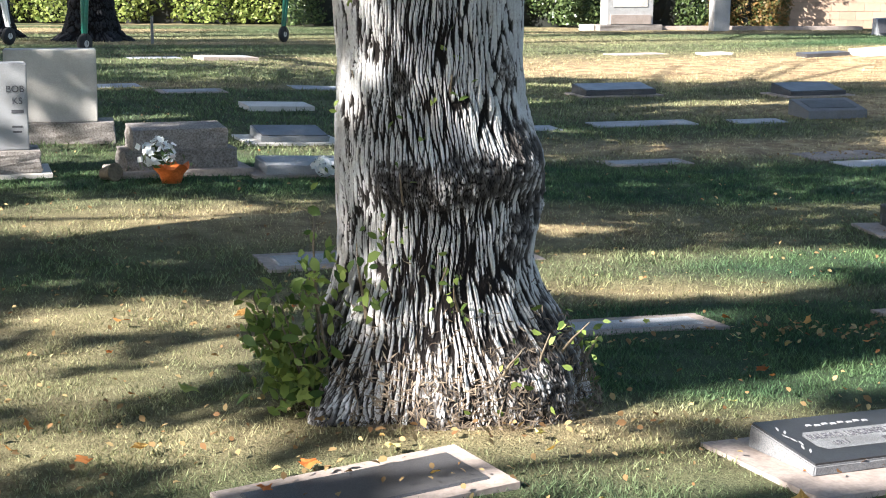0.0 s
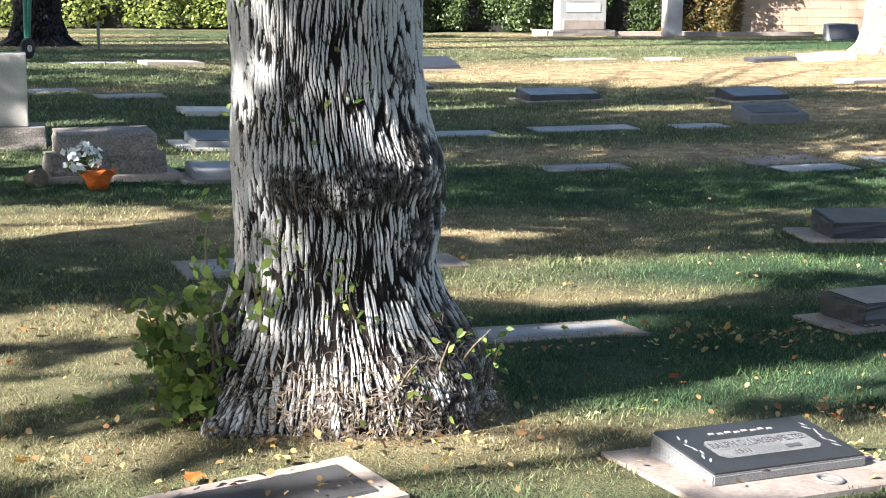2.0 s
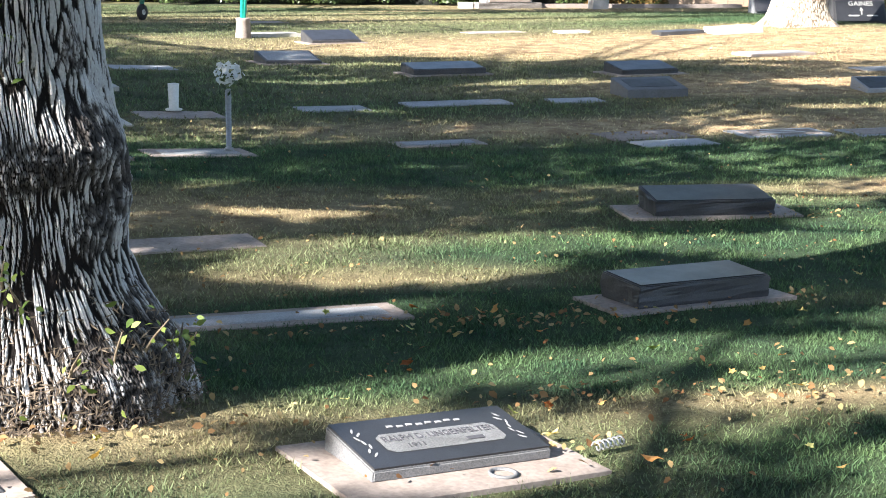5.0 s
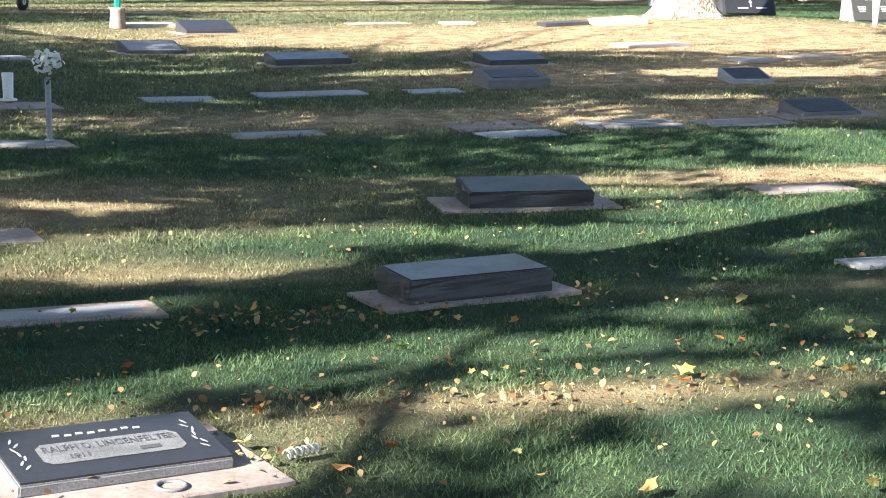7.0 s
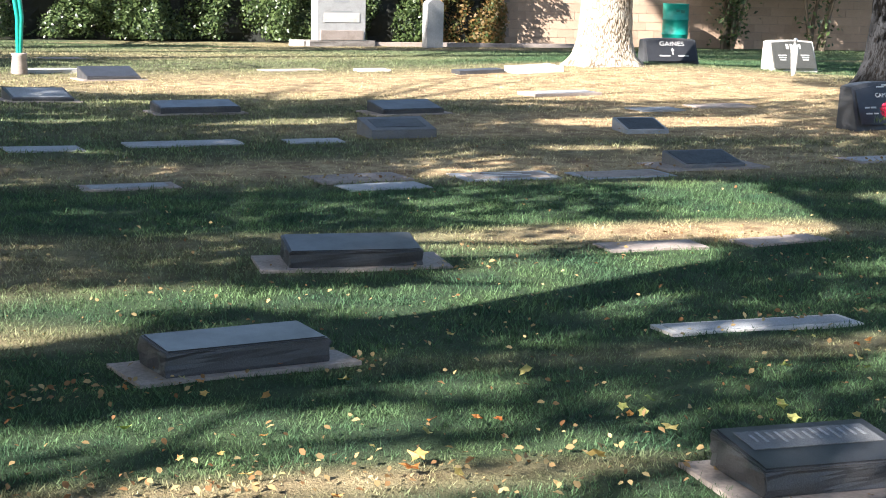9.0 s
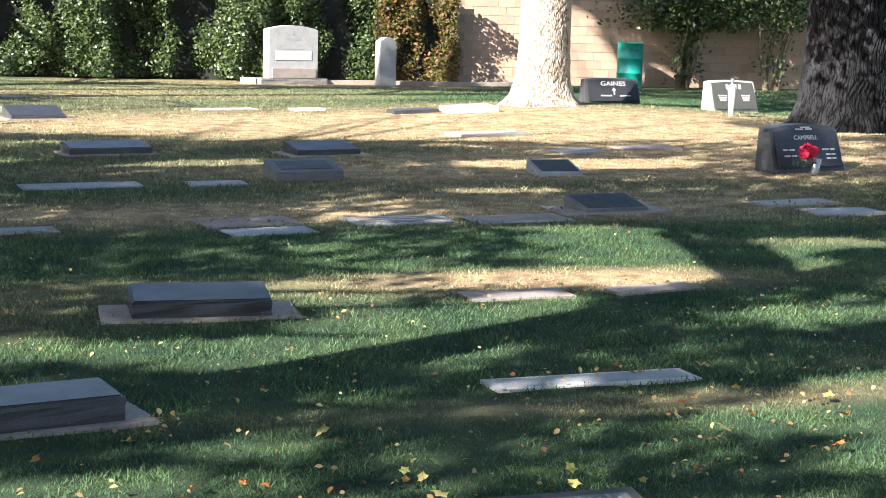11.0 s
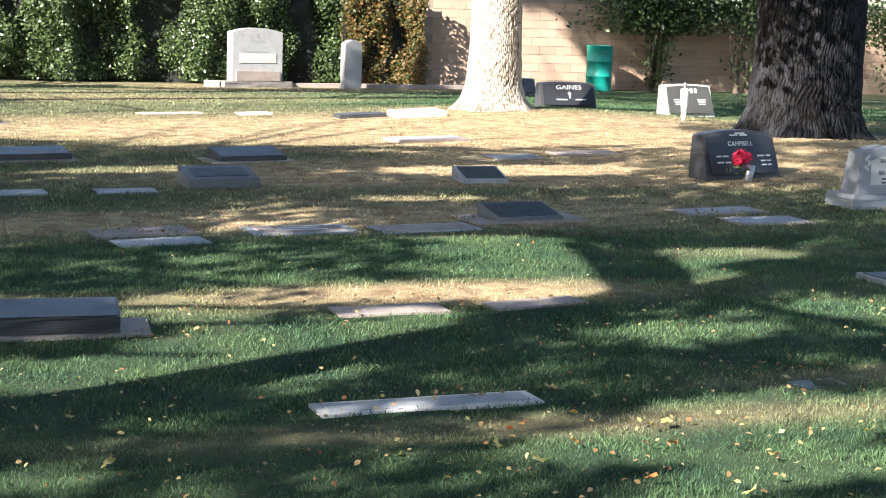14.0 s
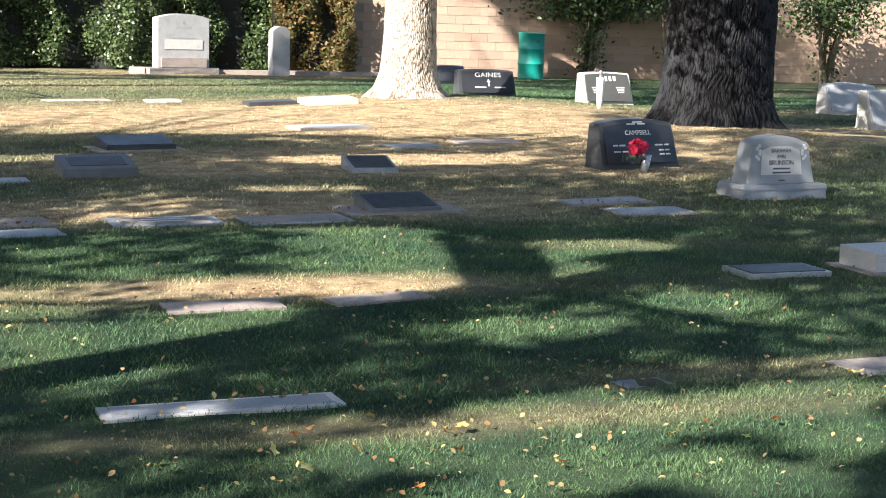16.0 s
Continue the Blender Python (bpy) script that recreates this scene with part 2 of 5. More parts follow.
def outline_solid(points, depth_fn, bevel=0.006):
    """A slab with the given outline in x and z; depth_fn(z) gives its front and back y."""
    bm = bmesh.new()
    f = [bm.verts.new((x, depth_fn(z)[0], z)) for x, z in points]
    b = [bm.verts.new((x, depth_fn(z)[1], z)) for x, z in points]
    bm.faces.new(f)
    bm.faces.new(b[::-1])
    n = len(points)
    for i in range(n):
        bm.faces.new((f[i], b[i], b[(i + 1) % n], f[(i + 1) % n]))
    bmesh.ops.recalc_face_normals(bm, faces=bm.faces)
    if bevel:
        sharp = [e for e in bm.edges if e.calc_face_angle(0) > 0.6]
        bmesh.ops.bevel(bm, geom=sharp, offset=bevel, segments=2, affect="EDGES")
    return bm


def turned(profile, sides=20, close=True):
    """A body of revolution from (radius, z) pairs."""
    bm = bmesh.new()
    rings = [[bm.verts.new((r * math.cos(2 * math.pi * i / sides), r * math.sin(2 * math.pi * i / sides), z)) for i in range(sides)] for r, z in profile]
    for lo, hi in zip(rings, rings[1:]):
        for i in range(sides):
            bm.faces.new((lo[i], lo[(i + 1) % sides], hi[(i + 1) % sides], hi[i])).smooth = True
    if close:
        bm.faces.new(rings[0][::-1])
        bm.faces.new(rings[-1])
    return bm


def letters(text, size, material, parent, m, width=0.0, thick=0.0012):
    """Raised lettering from the built-in font, centred at m and turned into a mesh."""
    cu = bpy.data.curves.new("lettering", "FONT")
    cu.body, cu.size, cu.align_x, cu.align_y, cu.extrude = text, size, "CENTER", "CENTER", thick
    tmp = bpy.data.objects.new("lettering", cu)
    me = bpy.data.meshes.new_from_object(tmp)
    bpy.data.objects.remove(tmp)
    if width:
        xs = [v.co.x for v in me.vertices]
        s = width / (max(xs) - min(xs))
        for v in me.vertices:
            v.co.x *= s
    me.materials.clear()
    me.materials.append(material)
    return hang("lettering", me, parent, "", m)


def bars(rows_, material, parent, m):
    """Illegible lines of writing as thin bars: (x, y, width, height)."""
    for x, y, w, h in rows_:
        bm = bmesh.new()
        bmesh.ops.create_cube(bm, size=1, matrix=Matrix.Diagonal((w, h, 0.002, 1)))
        part("inscription", bm, material, parent, "", m @ Matrix.Translation((x, y, 0)))


def leaf_cloud(name, centres, normals, sizes, material, rng, aspect=0.55, pointed=False):
    """Many small folded leaves, four corners each, round given centres."""
    n = len(centres)
    a = rng.normal(size=(n, 3))
    nn = normals / np.linalg.norm(normals, axis=1)[:, None]
    u = np.cross(nn, a)
    u /= np.linalg.norm(u, axis=1)[:, None] + 1e-9
    v = np.cross(nn, u)
    s = sizes[:, None]
    if pointed:
        w = s * aspect * 0.5
        ring = [centres - u * s * 0.5, centres - u * s * 0.2 + v * w * 0.85 + nn * s * 0.06, centres + u * s * 0.15 + v * w * 0.8 + nn * s * 0.09, centres + u * s * 0.5 - nn * s * 0.1,
                centres + u * s * 0.15 - v * w * 0.8 + nn * s * 0.09, centres - u * s * 0.2 - v * w * 0.85 + nn * s * 0.06]
        return fast_mesh(name, np.stack(ring, 1).reshape(-1, 3), np.arange(6 * n), 6, material)
    quad = np.stack([centres - u * s * 0.5, centres + v * s * 0.5 * aspect + nn * s * 0.08, centres + u * s * 0.5, centres - v * s * 0.5 * aspect + nn * s * 0.08], 1)
    return fast_mesh(name, quad.reshape(-1, 3), np.arange(4 * n), 4, material)


# ---- the ground ----
def dryness(X, Y):
    """0 for green turf, 1 for straw: worn patches, a parched belt, bare soil round the trunk."""
    x, y = np.asarray(X) / K, np.asarray(Y) / K
    d = np.zeros_like(x, float)
    rng = np.random.default_rng(5)
    for f, amp in ((0.55, 0.5), (1.3, 0.35), (3.1, 0.25)):
        for _ in range(5):
            a, p = rng.uniform(0, 2 * math.pi), rng.uniform(0, 6.28)
            b = rng.uniform(0.6, 1.4)
            d = d + amp * 0.45 * np.sin(f * b * (x * math.cos(a) * 0.7 + y * math.sin(a) * 1.5) + p)
    d = 0.09 + smooth(-0.1, 0.8, d) * 0.56 * (0.55 + 0.45 * smooth(3.0, 6.5, y))
    for cx, cy, rx, ry, amp in ((0.5, 2.45, 0.6, 0.22, 0.45), (6.0, 15.2, 4.5, 2.0, 1.1), (9.5, 15.0, 3.0, 3.0, 0.7), (5.2, 6.2, 0.9, 0.28, 1.0), (2.6, 2.58, 0.9, 0.13, 0.8), (6.2, 4.3, 1.3, 0.2, 0.7), (4.9, 3.75, 1.6, 0.2, 0.55),
                                (3.4, 8.7, 2.6, 0.5, 0.8), (6.6, 9.0, 1.6, 0.5, 0.9), (0.2, 5.7, 1.4, 0.5, 0.6), (1.6, 4.3, 1.0, 0.25, 0.6), (9.0, 11.6, 2.0, 1.0, 0.8), (4.0, 22.5, 9.0, 3.0, 0.42), (5.4, 10.8, 2.6, 0.6, 0.6)):
        d = d + amp * np.exp(-((x - cx) / rx) ** 2 - ((y - cy) / ry) ** 2)
    for cx, cy, rx, ry, amp in ((2.4, 6.9, 2.4, 0.6, 0.9), (5.0, 7.2, 2.2, 0.5, 0.9), (5.0, 4.8, 2.2, 0.7, 0.9), (5.0, 3.0, 1.8, 0.6, 0.5), (3.0, 3.1, 1.4, 0.3, 0.6), (13.0, 20.5, 4.0, 3.5, 0.9), (1.7, 4.0, 0.7, 0.25, 0.5), (1.6, 2.9, 1.9, 1.0, 0.15), (2.7, 2.1, 1.0, 0.22, 0.5)):
        d = d - amp * np.exp(-((x - cx) / rx) ** 2 - ((y - cy) / ry) ** 2)
    return np.clip(d, 0, 1)


def build_ground():
    far = np.array([3, 8, 20, 50, 120, 300, 800, 2000.0])
    xs = np.r_[-8 - far[::-1], np.arange(-8, 28.01, 0.14), 28 + far]
    ys = np.r_[-5 - far[::-1], np.arange(-5, 40.01, 0.14), 40 + far]
    X, Y = np.meshgrid(xs, ys)
    Z = ground_z(X, Y)
    fine = 0.006 * np.sin(X * 7.1 + 2 * np.sin(Y * 3.3)) * np.sin(Y * 6.3 + 2 * np.sin(X * 2.9))
    Z = Z + np.where((np.abs(X) < 40) & (np.abs(Y) < 50), fine, 0)
    ny, nx = X.shape
    i = (np.arange(ny - 1)[:, None] * nx + np.arange(nx - 1)).ravel()
    me = fast_mesh("ground", np.stack([X, Y, Z], -1).reshape(-1, 3), np.stack([i, i + 1, i + nx + 1, i + nx], 1).ravel(), 4, M_SOIL, True)
    value_layer(me, "dryness", dryness(X, Y).ravel())
    tagged(new("ground", me), "lawn soil with green turf and straw-coloured dry patches", "ground", kind="structure")


def build_grass():
    rng = np.random.default_rng(7)
    stock = []
    for x0, x1, y0, y1, density, height, width in ((-1.6, 8.5, 0.9, 4.0, 9000, 0.022, 0.0024), (-2.5, 10.5, 4.0, 8.0, 4200, 0.027, 0.0036), (-4, 12.5, 8.0, 14.0, 1200, 0.036, 0.007), (-5, 20, 14.0, 29.0, 650, 0.032, 0.009)):
        n = int((x1 - x0) * (y1 - y0) * K * K * density)
        x, y = rng.uniform(x0, x1, n) * K, rng.uniform(y0, y1, n) * K
        d = dryness(x, y)
        keep = (rng.random(n) > 0.6 * d) & clear_of_stones(x, y, rng)
        x, y, d = x[keep], y[keep], d[keep]
        n = len(x)
        tuft = 0.85 + 0.4 * np.sin(41 * x + 3 * np.sin(13 * y)) * np.sin(37 * y + 3 * np.sin(17 * x)) + 0.2 * np.sin(9 * x + 2 * np.sin(5 * y)) * np.sin(11 * y)
        hgt = height * tuft * rng.uniform(0.5, 1.3, n) * (1 - 0.45 * d)
        w = width * rng.uniform(0.6, 1.3, n)
        a, b = rng.uniform(0, 2 * math.pi, n), rng.uniform(0, 2 * math.pi, n)
        lean = hgt * rng.uniform(0.2, 1.1, n)
        z = ground_z(x, y) - 0.004
        p0 = np.stack([x - w * np.cos(a), y - w * np.sin(a), z], 1)
        p1 = np.stack([x + w * np.cos(a), y + w * np.sin(a), z], 1)
        p2 = np.stack([x + lean * np.cos(b), y + lean * np.sin(b), z + hgt], 1)
        stock.append((np.stack([p0, p1, p2], 1).reshape(-1, 3), np.repeat(d, 3)))
    v = np.concatenate([s[0] for s in stock])
    me = fast_mesh("grass", v, np.arange(len(v)), 3, M_BLADE)
    value_layer(me, "dryness", np.concatenate([s[1] for s in stock]))
    tagged(new("grass", me), "short mown lawn grass, green with dry straw patches", "grass", kind="stuff")


build_ground()


# ---- trees ----
def plates(theta, z, count, length, rng, warp=1.0, furrow=0.20):
    """Bark plates (1) parted by narrow wandering furrows (0): a stretched cell pattern that closes round the trunk."""
    w = np.zeros_like(theta)
    for k, f, a in ((1, 2.6, 1.2), (2, 5.5, 0.7), (3, 11.0, 0.35), (5, 21.0, 0.16), (7, 37.0, 0.13), (9, 58.0, 0.07)):
        w = w + a * np.sin(k * theta + rng.uniform(0, 6.28)) * np.sin(f * z + rng.uniform(0, 6.28) + 2 * np.sin(k * 0.5 * theta))
    u, v = theta / (2 * math.pi) * count + warp * w, z / length + 40 + 0.3 * w
    iu, iv = np.floor(u).astype(int), np.floor(v).astype(int)
    table = rng.random((count, 400, 2))
    f1, f2 = np.full(u.shape, 9.0), np.full(u.shape, 9.0)
    for du in (-2, -1, 0, 1, 2):
        for dv in (-1, 0, 1):
            cu, cv = iu + du, iv + dv
            p = table[cu % count, cv % 400]
            d = np.hypot(cu + 0.1 + 0.8 * p[..., 0] - u, cv + p[..., 1] - v)
            f2 = np.minimum(f2, np.maximum(f1, d))
            f1 = np.minimum(f1, d)
    return smooth(0.2, 1.0, (f2 - f1 + 0.10 * (rng.random(u.shape) - 0.5)) / furrow)


def trunk_mesh(name, profile, count, depth, material, sides=420, step=0.006, seed=3, lumps=(), lean=(0, 0), flutes=0.05, top_step=0.05, fine_to=1.6, length=0.11, warp=1.0, furrow=0.20, rugged=None):
    rng = np.random.default_rng(seed)
    top = profile[-1][0]
    zs = np.r_[np.arange(-0.12, min(fine_to, top), step), np.arange(min(fine_to, top), top, top_step), top]
    th = np.linspace(0, 2 * math.pi, sides, endpoint=False)
    T, Z = np.meshgrid(th, zs, indexing="ij")
    R = np.interp(Z, [p[0] for p in profile], [p[1] for p in profile])
    base = np.exp(-np.maximum(Z, 0) / 0.22)
    R = R * (1 + flutes * base * (np.sin(5 * T + 0.6) + 0.6 * np.sin(8 * T + 2.1)) + 0.02 * np.sin(3 * T + 2.2 * Z))
    rough = np.zeros_like(R)
    for t0, z0, st, sz, amp in lumps:
        dt = (T - t0 + math.pi) % (2 * math.pi) - math.pi
        g = np.exp(-(dt / st) ** 2 - ((Z - z0) / sz) ** 2)
        R = R + amp * g
        rough = np.maximum(rough, g)
    gap = np.full_like(T, furrow)
    if rugged:  # one side where the furrows are wider and deeper
        t0, st, z0, z1 = rugged
        dt = (T - t0 + math.pi) % (2 * math.pi) - math.pi
        gap = gap * (1 + 0.45 * np.exp(-(dt / st) ** 2) * smooth(z1 + 0.12, z1 - 0.05, Z) * smooth(z0 - 0.1, z0 + 0.1, Z))
    big = plates(T, Z, count, length, rng, warp, gap)
    fine = plates(T, Z, int(count * 1.9), length * 0.8, rng, warp * 1.9)
    F = big * (0.30 + 0.70 * fine)
    low = 1 - smooth(0.35, 0.75, Z)
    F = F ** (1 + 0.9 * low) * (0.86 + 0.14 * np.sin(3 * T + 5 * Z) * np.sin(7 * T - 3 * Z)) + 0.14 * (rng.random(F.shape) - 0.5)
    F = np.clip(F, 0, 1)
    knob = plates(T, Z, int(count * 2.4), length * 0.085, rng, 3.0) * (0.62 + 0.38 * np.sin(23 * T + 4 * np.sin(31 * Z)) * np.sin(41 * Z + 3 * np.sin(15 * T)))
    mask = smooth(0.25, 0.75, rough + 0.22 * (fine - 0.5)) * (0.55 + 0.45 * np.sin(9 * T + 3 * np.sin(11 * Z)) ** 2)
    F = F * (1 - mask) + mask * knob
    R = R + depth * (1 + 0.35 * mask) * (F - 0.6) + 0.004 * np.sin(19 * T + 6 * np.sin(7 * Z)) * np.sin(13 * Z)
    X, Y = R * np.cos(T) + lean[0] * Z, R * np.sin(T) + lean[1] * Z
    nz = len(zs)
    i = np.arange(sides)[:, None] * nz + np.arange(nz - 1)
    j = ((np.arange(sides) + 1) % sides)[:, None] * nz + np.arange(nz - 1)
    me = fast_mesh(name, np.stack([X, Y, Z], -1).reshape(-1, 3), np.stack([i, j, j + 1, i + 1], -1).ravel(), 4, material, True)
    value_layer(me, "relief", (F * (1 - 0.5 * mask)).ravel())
    return me


def limb(bm, a, b, ra, rb, sides=8):
    """A tapered, slightly crooked limb from a to b."""
    a, b = Vector(a), Vector(b)
    axis = (b - a)
    side = axis.orthogonal().normalized()
    up = axis.cross(side).normalized()
    last = None
    for k in range(6):
        f = k / 5
        c = a.lerp(b, f) + (side * math.sin(f * 5 + a.x) + up * math.sin(f * 4 + a.y)) * axis.length * 0.035 * math.sin(math.pi * f)
        r = ra + (rb - ra) * f
        ring = [bm.verts.new(c + side * r * math.cos(2 * math.pi * i / sides) + up * r * math.sin(2 * math.pi * i / sides)) for i in range(sides)]
        if last:
            for i in range(sides):
                bm.faces.new((last[i], last[(i + 1) % sides], ring[(i + 1) % sides], ring[i])).smooth = True
        last = ring
    bm.faces.new(last)


# Lawn patches to be sunlit, on the plan; crown leaves over them are left out: centre, half length, half width, turn in
# degrees.
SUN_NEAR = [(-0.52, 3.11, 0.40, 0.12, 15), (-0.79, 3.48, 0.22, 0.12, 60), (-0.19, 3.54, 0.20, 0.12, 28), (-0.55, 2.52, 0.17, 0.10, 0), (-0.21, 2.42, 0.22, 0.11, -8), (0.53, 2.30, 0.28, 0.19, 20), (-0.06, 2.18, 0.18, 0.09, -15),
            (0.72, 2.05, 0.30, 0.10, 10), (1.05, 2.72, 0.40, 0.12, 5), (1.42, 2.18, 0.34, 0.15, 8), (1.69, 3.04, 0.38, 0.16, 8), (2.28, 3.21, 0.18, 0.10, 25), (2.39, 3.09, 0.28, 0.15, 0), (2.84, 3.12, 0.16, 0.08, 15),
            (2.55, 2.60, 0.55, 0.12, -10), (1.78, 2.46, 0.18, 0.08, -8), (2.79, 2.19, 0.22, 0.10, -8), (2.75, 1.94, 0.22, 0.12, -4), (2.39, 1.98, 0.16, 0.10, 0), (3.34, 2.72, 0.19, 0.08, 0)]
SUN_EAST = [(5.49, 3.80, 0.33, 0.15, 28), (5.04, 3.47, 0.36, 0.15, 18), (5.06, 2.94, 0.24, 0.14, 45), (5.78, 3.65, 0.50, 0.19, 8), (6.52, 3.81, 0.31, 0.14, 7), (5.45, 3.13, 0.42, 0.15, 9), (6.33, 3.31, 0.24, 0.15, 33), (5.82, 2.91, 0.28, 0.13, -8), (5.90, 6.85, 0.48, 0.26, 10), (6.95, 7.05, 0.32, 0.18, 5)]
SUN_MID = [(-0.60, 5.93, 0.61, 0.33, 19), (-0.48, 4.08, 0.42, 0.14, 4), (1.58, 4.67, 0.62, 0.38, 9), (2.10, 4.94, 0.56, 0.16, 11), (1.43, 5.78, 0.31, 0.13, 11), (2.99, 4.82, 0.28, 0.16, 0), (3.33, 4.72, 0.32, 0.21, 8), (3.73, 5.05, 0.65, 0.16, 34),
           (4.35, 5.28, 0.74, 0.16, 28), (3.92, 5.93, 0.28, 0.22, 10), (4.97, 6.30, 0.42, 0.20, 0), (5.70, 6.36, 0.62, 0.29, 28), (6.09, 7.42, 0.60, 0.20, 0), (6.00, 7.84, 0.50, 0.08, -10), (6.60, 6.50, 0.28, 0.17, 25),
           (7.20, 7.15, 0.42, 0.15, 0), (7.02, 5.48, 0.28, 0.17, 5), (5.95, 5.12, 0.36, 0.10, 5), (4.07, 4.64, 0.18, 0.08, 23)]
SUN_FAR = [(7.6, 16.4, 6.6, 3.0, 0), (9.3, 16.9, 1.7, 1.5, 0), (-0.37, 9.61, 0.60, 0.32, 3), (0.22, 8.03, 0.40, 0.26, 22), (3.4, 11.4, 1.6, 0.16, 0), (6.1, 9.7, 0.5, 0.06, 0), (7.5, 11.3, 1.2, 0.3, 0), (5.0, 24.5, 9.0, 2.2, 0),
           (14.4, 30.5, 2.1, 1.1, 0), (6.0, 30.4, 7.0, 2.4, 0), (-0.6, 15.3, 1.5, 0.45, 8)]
# Areas meant to stay in shade: the crown leaves over them are kept.
KEEP_SHADE = [(-0.54, 7.2, 0.9, 0.5), (-0.54, 8.6, 0.9, 0.4), (10.0, 9.5, 1.5, 0.8), (9.3, 10.9, 0.9, 0.5), (13.5, 15.0, 2.6, 1.5), (5.0, 10.5, 0.8, 0.3), (20.2, 31.2, 3.4, 1.9), (5.2, 12.1, 0.7, 0.3), (-0.2, 11.6, 1.7, 0.9), (0.2, 13.6, 1.8, 0.9), (-1.0, 18.6, 2.6, 1.0)]


def cut_for_sun(p):
    """True for crown leaves to cut out, so that sun falls on the chosen lawn patches."""
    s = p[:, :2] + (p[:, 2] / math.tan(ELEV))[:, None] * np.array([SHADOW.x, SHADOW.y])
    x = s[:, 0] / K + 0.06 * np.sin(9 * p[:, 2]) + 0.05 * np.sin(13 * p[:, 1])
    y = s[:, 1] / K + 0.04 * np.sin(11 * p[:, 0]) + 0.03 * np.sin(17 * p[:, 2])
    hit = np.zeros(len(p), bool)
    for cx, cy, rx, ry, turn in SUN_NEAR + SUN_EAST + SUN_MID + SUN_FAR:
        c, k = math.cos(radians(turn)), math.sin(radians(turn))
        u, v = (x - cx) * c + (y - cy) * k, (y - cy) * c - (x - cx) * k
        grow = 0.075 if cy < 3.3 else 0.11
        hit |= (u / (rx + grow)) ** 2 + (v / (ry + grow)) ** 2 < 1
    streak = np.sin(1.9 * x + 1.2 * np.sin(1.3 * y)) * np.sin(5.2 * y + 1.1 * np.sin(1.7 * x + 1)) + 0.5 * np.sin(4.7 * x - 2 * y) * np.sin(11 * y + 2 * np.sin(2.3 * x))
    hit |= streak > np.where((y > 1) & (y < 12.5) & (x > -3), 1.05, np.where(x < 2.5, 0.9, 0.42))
    for cx, cy, rx, ry in KEEP_SHADE:
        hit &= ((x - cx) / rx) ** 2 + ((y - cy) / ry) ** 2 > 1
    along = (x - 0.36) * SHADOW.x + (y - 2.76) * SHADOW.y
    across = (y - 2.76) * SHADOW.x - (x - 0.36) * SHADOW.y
    return hit & ~((along > 0.15) & (along < 2.4) & (np.abs(across) < 0.30) & (streak < 0.62))  # leaves kept here to shade the old tree's own trunk


def crown(tree, centre, radius, z0, z1, clumps, seed, limbs_from, leaf=0.15, per=46, material=None):
    """Limbs and a ragged crown of leaf clumps over a trunk (all in the tree's own space)."""
    rng = np.random.default_rng(seed)
    c = []
    while len(c) < clumps:
        p = rng.uniform(-1, 1, 3)
        if 0.25 < p @ p < 1 and 0.5 + 0.5 * math.sin(3.1 * p[0] + 2 * p[2] + seed) * math.sin(2.7 * p[1] + seed * 1.7) > rng.random() * 0.8:
            c.append((centre[0] + p[0] * radius, centre[1] + p[1] * radius, (z0 + z1) / 2 + p[2] * (z1 - z0) / 2))
    c = np.array(c)
    bm = bmesh.new()
    for k in range(9):
        q = c[rng.integers(len(c))]
        limb(bm, limbs_from, limbs_from + (Vector(q) - limbs_from) * 0.8, 0.07, 0.02)
    part("limbs", bm, M_BARK_DARK, tree)
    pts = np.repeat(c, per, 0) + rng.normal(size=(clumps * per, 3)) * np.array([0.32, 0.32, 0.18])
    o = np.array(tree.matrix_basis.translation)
    # Leaves over the sun patches are dropped to shape the dapple below.
    pts = pts[~cut_for_sun(pts + o)]
    nrm = rng.normal(size=pts.shape) + np.array([0, 0, 0.7])
    hang("crown", leaf_cloud("crown", pts, nrm, leaf * rng.uniform(0.7, 1.3, len(pts)), material or M_CROWN, rng, 0.7), tree)


